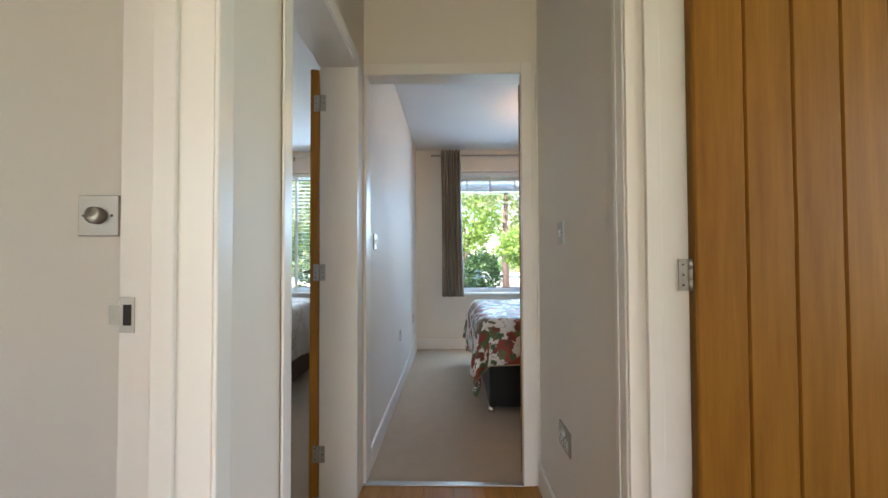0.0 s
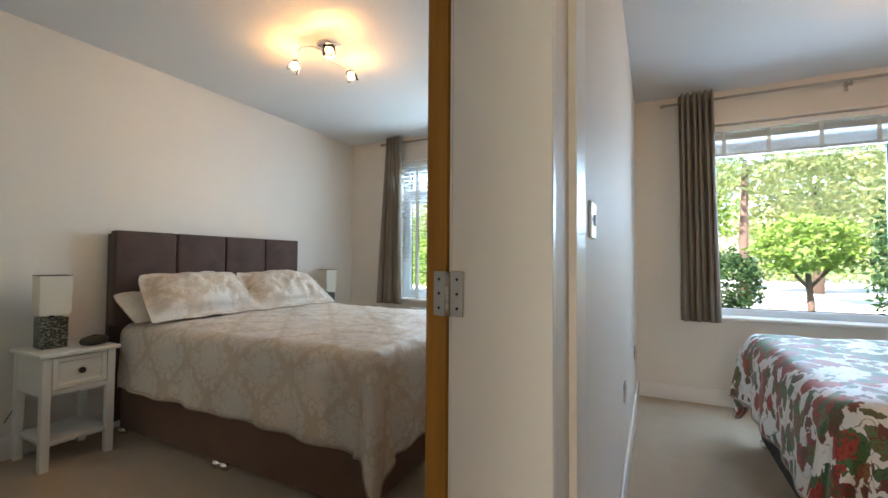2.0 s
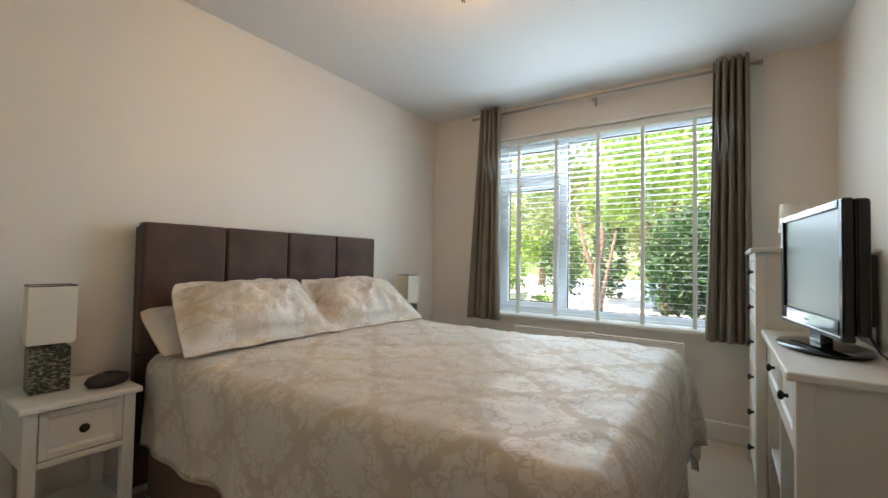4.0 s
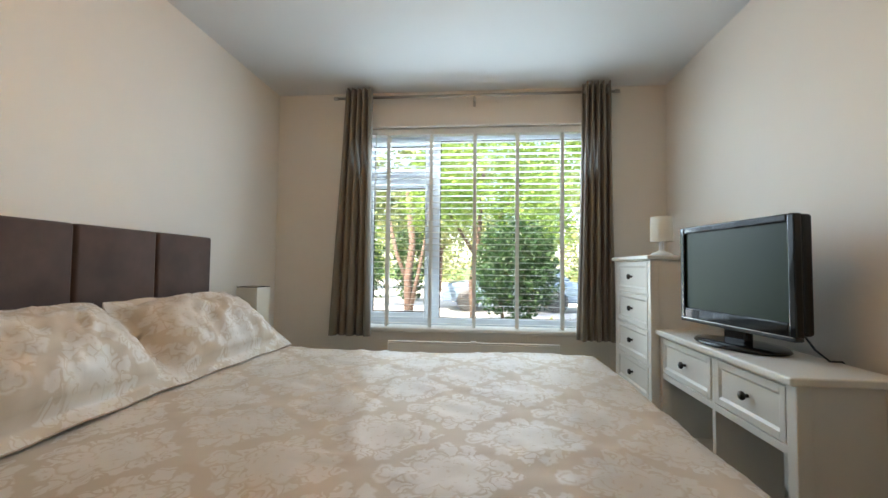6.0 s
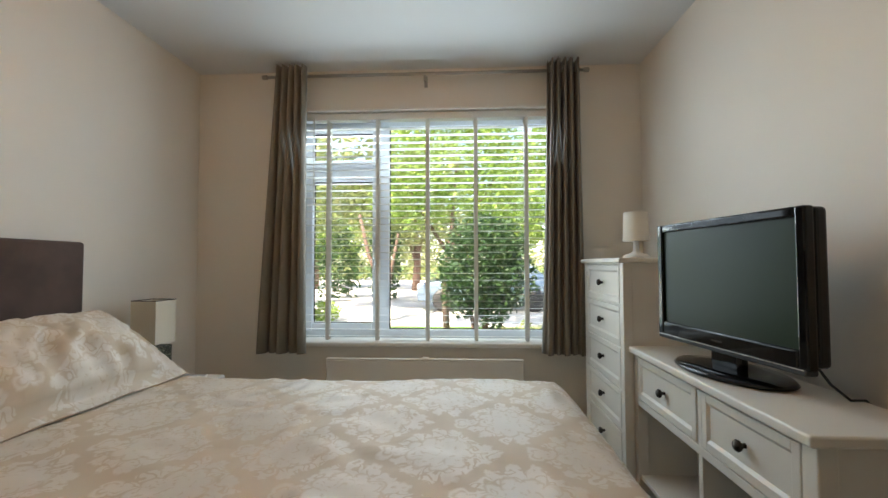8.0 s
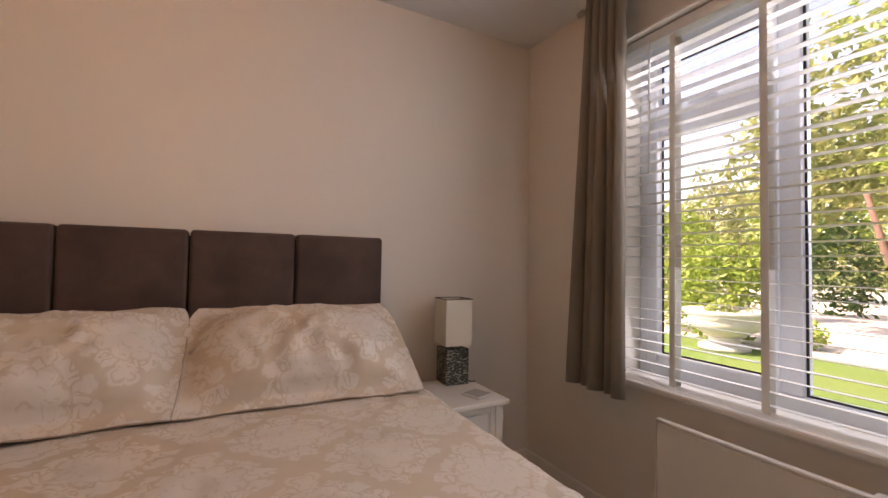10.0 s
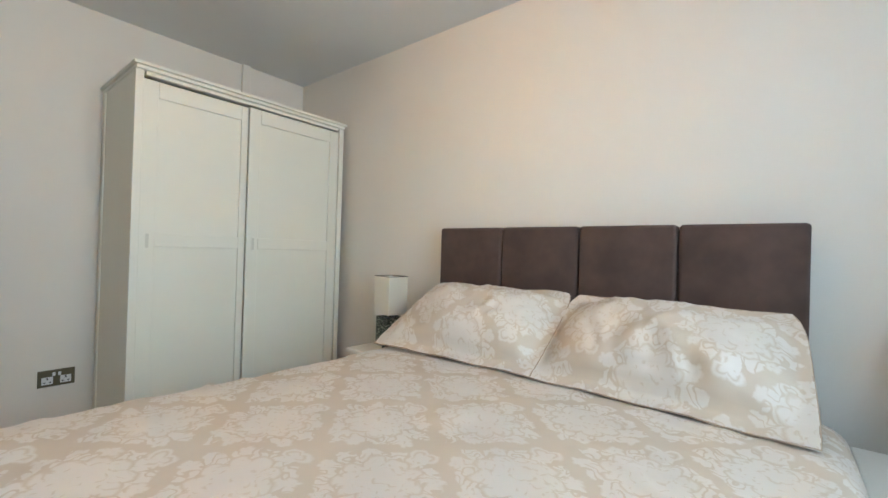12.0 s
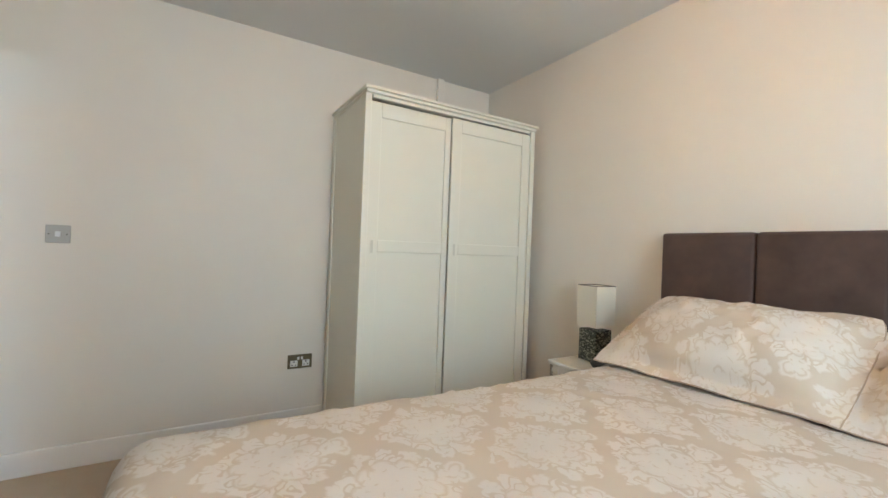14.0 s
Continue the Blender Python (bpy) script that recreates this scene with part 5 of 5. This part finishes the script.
plant("maple_tree", "bright green maple tree beyond the lawn", "tree",
      [((-1.5, 11.6, 3.2), (1.5, 1.2, 1.15), 5200, 0.052, 0.4, 0.20), ((-0.6, 11.3, 2.5), (1.0, 0.9, 0.8), 3000, 0.050, 0.4, 0.20), ((-2.3, 11.8, 2.5), (0.9, 0.8, 0.7), 2000, 0.050, 0.4, 0.24), ((0.1, 11.8, 3.8), (1.5, 1.1, 1.0), 4200, 0.052, 0.4, 0.18), ((-2.0, 11.9, 4.4), (1.5, 1.2, 0.9), 2600, 0.055, 0.4, 0.25)], LEAF_MID,
      [([(-1.6, 11.6, G), (-1.65, 11.6, 0.8), (-1.5, 11.6, 1.8), (-1.4, 11.6, 3.2)], [0.07, 0.06, 0.05, 0.03]), ([(-1.6, 11.6, 1.3), (-1.1, 11.5, 2.1), (-0.6, 11.4, 2.9)], [0.04, 0.03, 0.02]), ([(-1.6, 11.6, 1.4), (-2.1, 11.7, 2.2), (-2.5, 11.8, 2.9)], [0.04, 0.03, 0.02])], None, 7)
plant("garden_tree", "tall tree with a reddish trunk across the drive", "tree",
      [((-4.2, 15.2, 4.2), (2.2, 1.6, 2.0), 2900, 0.12, 0.45, 0.26), ((-3.4, 14.8, 2.9), (1.4, 1.0, 0.8), 1200, 0.11, 0.45, 0.26), ((-5.6, 15.5, 3.2), (1.5, 1.2, 1.4), 1300, 0.11, 0.45, 0.24)], LEAF_PALE,
      [([(-3.25, 13.4, G), (-3.3, 13.4, 0.8), (-3.2, 13.5, 1.7), (-3.5, 14.2, 3.4)], [0.13, 0.10, 0.09, 0.06]), ([(-3.2, 13.35, 0.1), (-3.02, 13.3, 0.9), (-2.85, 13.4, 1.9)], [0.06, 0.05, 0.03]), ([(-3.3, 13.4, 0.7), (-3.6, 13.5, 1.4), (-3.9, 13.8, 2.4)], [0.07, 0.05, 0.04])], None, 9)
plant("conifer", "dark conifer hedge at the far side of the garden", "tree",
      [((-4.3, 19.5, 1.5), (0.7, 0.7, 2.1), 1500, 0.10, 0.5, 0.15), ((-6.4, 20.2, 1.2), (1.0, 0.7, 1.7), 1500, 0.10, 0.5, 0.15)], LEAF_DARK, None, None, 11)
plant("conifer", "pale grey-green upright conifer beyond the planter", "tree",
      [((-7.9, 16.5, 1.7), (0.95, 0.8, 2.3), 3200, 0.08, 0.5, 0.05), ((-9.6, 17.2, 1.4), (1.1, 0.8, 2.0), 2400, 0.085, 0.5, 0.1)], LEAF_PALE,
      [([(-7.9, 16.5, G), (-7.9, 16.5, 1.2), (-7.9, 16.5, 3.4)], [0.10, 0.08, 0.03])], None, 37)
plant("shrub", "yellow-green garden shrub beside the drive", "shrub",
      [((-5.6, 12.6, 0.7), (0.8, 0.6, 1.0), 2200, 0.07, 0.45, 0.1), ((-6.8, 13.2, 1.2), (1.0, 0.8, 1.5), 2400, 0.075, 0.45, 0.1), ((-4.6, 13.2, 0.0), (0.4, 0.4, 0.3), 500, 0.06, 0.4, 0.0)], LEAF_MID, None, None, 13)
plant("hedge", "long tall hedge closing the garden", "hedge",
      [((x * 2.2, 40.0 + 0.6 * math.sin(x), 0.75 + 0.3 * math.sin(x * 1.7)), (4.4, 1.6, 2.2 + 1.6 * (x % 3)), 3000, 0.20, 0.5, 0.12) for x in (-13, -10, -7, -4, -1, 2, 5, 8, 11, 14)], LEAF_PALE, None, None, 17)
for k, (x, y, z, w, mat) in enumerate(((-9.5, 26.0, 3.4, 3.2, LEAF_MID), (-3.8, 25.0, 4.2, 3.0, LEAF_PALE), (1.2, 27.0, 3.6, 2.8, LEAF_MID), (6.4, 25.5, 4.4, 3.2, LEAF_PALE), (11.5, 27.0, 3.8, 3.2, LEAF_MID))):
    plant("broadleaf_tree", "sunlit broadleaf tree at the far side of the drive", "tree",
          [((x, y, z), (w, 1.8, 2.2), 5200, 0.13, 0.45, 0.10), ((x + 1.1, y + 0.6, z + 2.0), (w * 0.7, 1.6, 1.6), 2600, 0.13, 0.45, 0.12), ((x - 1.3, y - 0.3, z - 1.6), (w * 0.6, 1.2, 1.1), 1600, 0.12, 0.4, 0.15)], mat,
          [([(x, y, G), (x + 0.1, y, 1.4), (x - 0.05, y, z)], [0.22, 0.18, 0.09]), ([(x + 0.05, y, 1.2), (x + 0.8, y + 0.2, z + 0.4)], [0.10, 0.05]), ([(x, y, 1.3), (x - 0.9, y - 0.1, z)], [0.10, 0.05])], None, 41 + k)
plant("topiary_tree", "small round-headed garden tree", "tree",
      [((1.95, 9.3, 1.33), (0.62, 0.55, 0.40), 3200, 0.045, 0.55, 0.05)], LEAF_MID,
      [([(1.95, 9.3, G), (1.97, 9.3, 0.5), (1.94, 9.3, 0.95)], [0.05, 0.04, 0.03]), ([(1.95, 9.3, 0.75), (1.75, 9.3, 1.0), (1.6, 9.3, 1.2)], [0.025, 0.02, 0.015]), ([(1.95, 9.3, 0.75), (2.15, 9.3, 1.0), (2.3, 9.3, 1.2)], [0.025, 0.02, 0.015])], None, 19)
plant("round_bush", "clipped dark green ball bush in the garden", "bush", [((0.97, 8.6, 0.82), (0.37, 0.36, 0.42), 3600, 0.03, 0.6, 0.0)], LEAF_DARK, None, None, 23)
plant("conifer", "dark upright conifer near the house", "tree",
      [((3.0, 8.8, 1.0), (0.62, 0.6, 1.1), 4200, 0.045, 0.55, 0.0), ((3.3, 8.9, 1.9), (0.6, 0.55, 0.8), 2200, 0.045, 0.5, 0.0)], LEAF_DARK, None, None, 29)
plant("maple_tree", "leafy tree across the drive", "tree",
      [((2.6, 17.5, 4.6), (2.6, 1.6, 1.6), 2400, 0.12, 0.45, 0.25), ((6.0, 19.0, 3.6), (2.6, 1.6, 1.8), 2400, 0.13, 0.45, 0.2)], LEAF_PALE,
      [([(2.6, 17.6, G), (2.55, 17.6, 1.6), (2.6, 17.5, 4.2)], [0.16, 0.13, 0.07])], None, 31)

urn = thing("stone_planter", "pale weathered stone planter on the lawn edge", "planter", m=pose(-5.1, 11.9, G) @ Matrix.Diagonal((1.25, 1.25, 1.0, 1)))
part("foot", lathe([(0.30, 0.0), (0.30, 0.07), (0.20, 0.10), (0.17, 0.18), (0.20, 0.22), (0.0, 0.22)], 28), STONE, urn, "", True)
part("bowl", lathe([(0.20, 0.22), (0.36, 0.34), (0.44, 0.46), (0.41, 0.52), (0.48, 0.60), (0.49, 0.66), (0.43, 0.66), (0.38, 0.56), (0.0, 0.54)], 32), STONE, urn, "", True)


def parked_car(x, y, label):
    """Estate-like saloon seen side on: length along x, wheels on the drive."""
    c = thing("parked_car", label, "car", m=pose(x, y, G + 0.006))
    side = [(-2.05, 0.30), (-2.08, 0.62), (-1.95, 0.82), (-1.05, 0.93), (1.55, 0.96), (2.0, 0.88), (2.08, 0.60), (2.05, 0.30)]
    cabin = [(-1.10, 0.92), (-0.40, 1.40), (0.10, 1.47), (1.10, 1.44), (1.70, 0.95)]

    def slab(pts, w0, w1):
        bm = bmesh.new()
        lo = [bm.verts.new((px, -w0 if pz < 1.0 else -w1, pz)) for px, pz in pts]
        hi = [bm.verts.new((px, w0 if pz < 1.0 else w1, pz)) for px, pz in pts]
        n = len(pts)
        bm.faces.new(lo)
        bm.faces.new(list(reversed(hi)))
        for i in range(n):
            bm.faces.new((lo[i], hi[i], hi[(i + 1) % n], lo[(i + 1) % n]))
        bmesh.ops.recalc_face_normals(bm, faces=bm.faces[:])
        bmesh.ops.bevel(bm, geom=bm.edges[:], offset=0.05, segments=3, profile=0.5, affect="EDGES")
        return bm
    part("body", slab(side, 0.86, 0.80), CARPAINT, c, "blue-grey car body", True)
    part("roof", slab(cabin, 0.80, 0.62), CARPAINT, c, "", True)
    for a, b in ((-0.80, 0.05), (0.13, 0.95)):
        bm = bmesh.new()
        vs = [bm.verts.new(p) for p in ((a, -0.80, 0.99), (b, -0.80, 0.99), (b - 0.02, -0.655, 1.36), (a + 0.35 if a < 0 else a + 0.02, -0.655, 1.36))]
        ex = bmesh.ops.extrude_face_region(bm, geom=[bm.faces.new(vs)])
        bmesh.ops.translate(bm, vec=(0, -0.012, 0.004), verts=[g for g in ex["geom"] if isinstance(g, bmesh.types.BMVert)])
        part("side_window", bm, BLACK, c, "dark side window")
    for wx in (-1.30, 1.28):
        for wy in (-0.80, 0.80):
            w = part("wheel", lathe([(0.20, -0.10), (0.31, -0.10), (0.33, -0.06), (0.33, 0.06), (0.31, 0.10), (0.20, 0.10)], 28, (wx, wy, 0.33), "Y"), BLACKMATT, c, "black tyre", True)
            part("rim", lathe([(0.19, -0.085), (0.205, -0.105), (0.205, 0.105), (0.19, 0.085)], 24, (wx, wy, 0.33), "Y"), STEEL, w, "alloy rim", True)
    for lx in (-2.02, 2.0):
        part("headlight" if lx < 0 else "tail_light", boxes((lx - 0.05, lx + 0.05, -0.84, -0.55, 0.66, 0.80), bevel=0.02), WHITEPL if lx < 0 else TAILRED, c)
    return c


CARPAINT = plain_mat("blue_grey_car_paint", (0.16, 0.22, 0.29), 0.25, 0.3)
TAILRED = plain_mat("tail_light_red", (0.3, 0.02, 0.02), 0.3)
parked_car(-0.55, 16.2, "blue-grey car parked on the drive")

# ---- lobby floor boards ----
board_me = to_mesh("board", boxes((-0.0685, 0.0685, -2.5, 2.5, -0.012, 0.0), bevel=0.0015, segments=1), OAKFLOOR)
for k in range(7):
    o = new("board", board_me)
    o.parent = lobby_floor
    o.matrix_basis = pose(-0.05 + 0.138 * k, 0.5, 0)
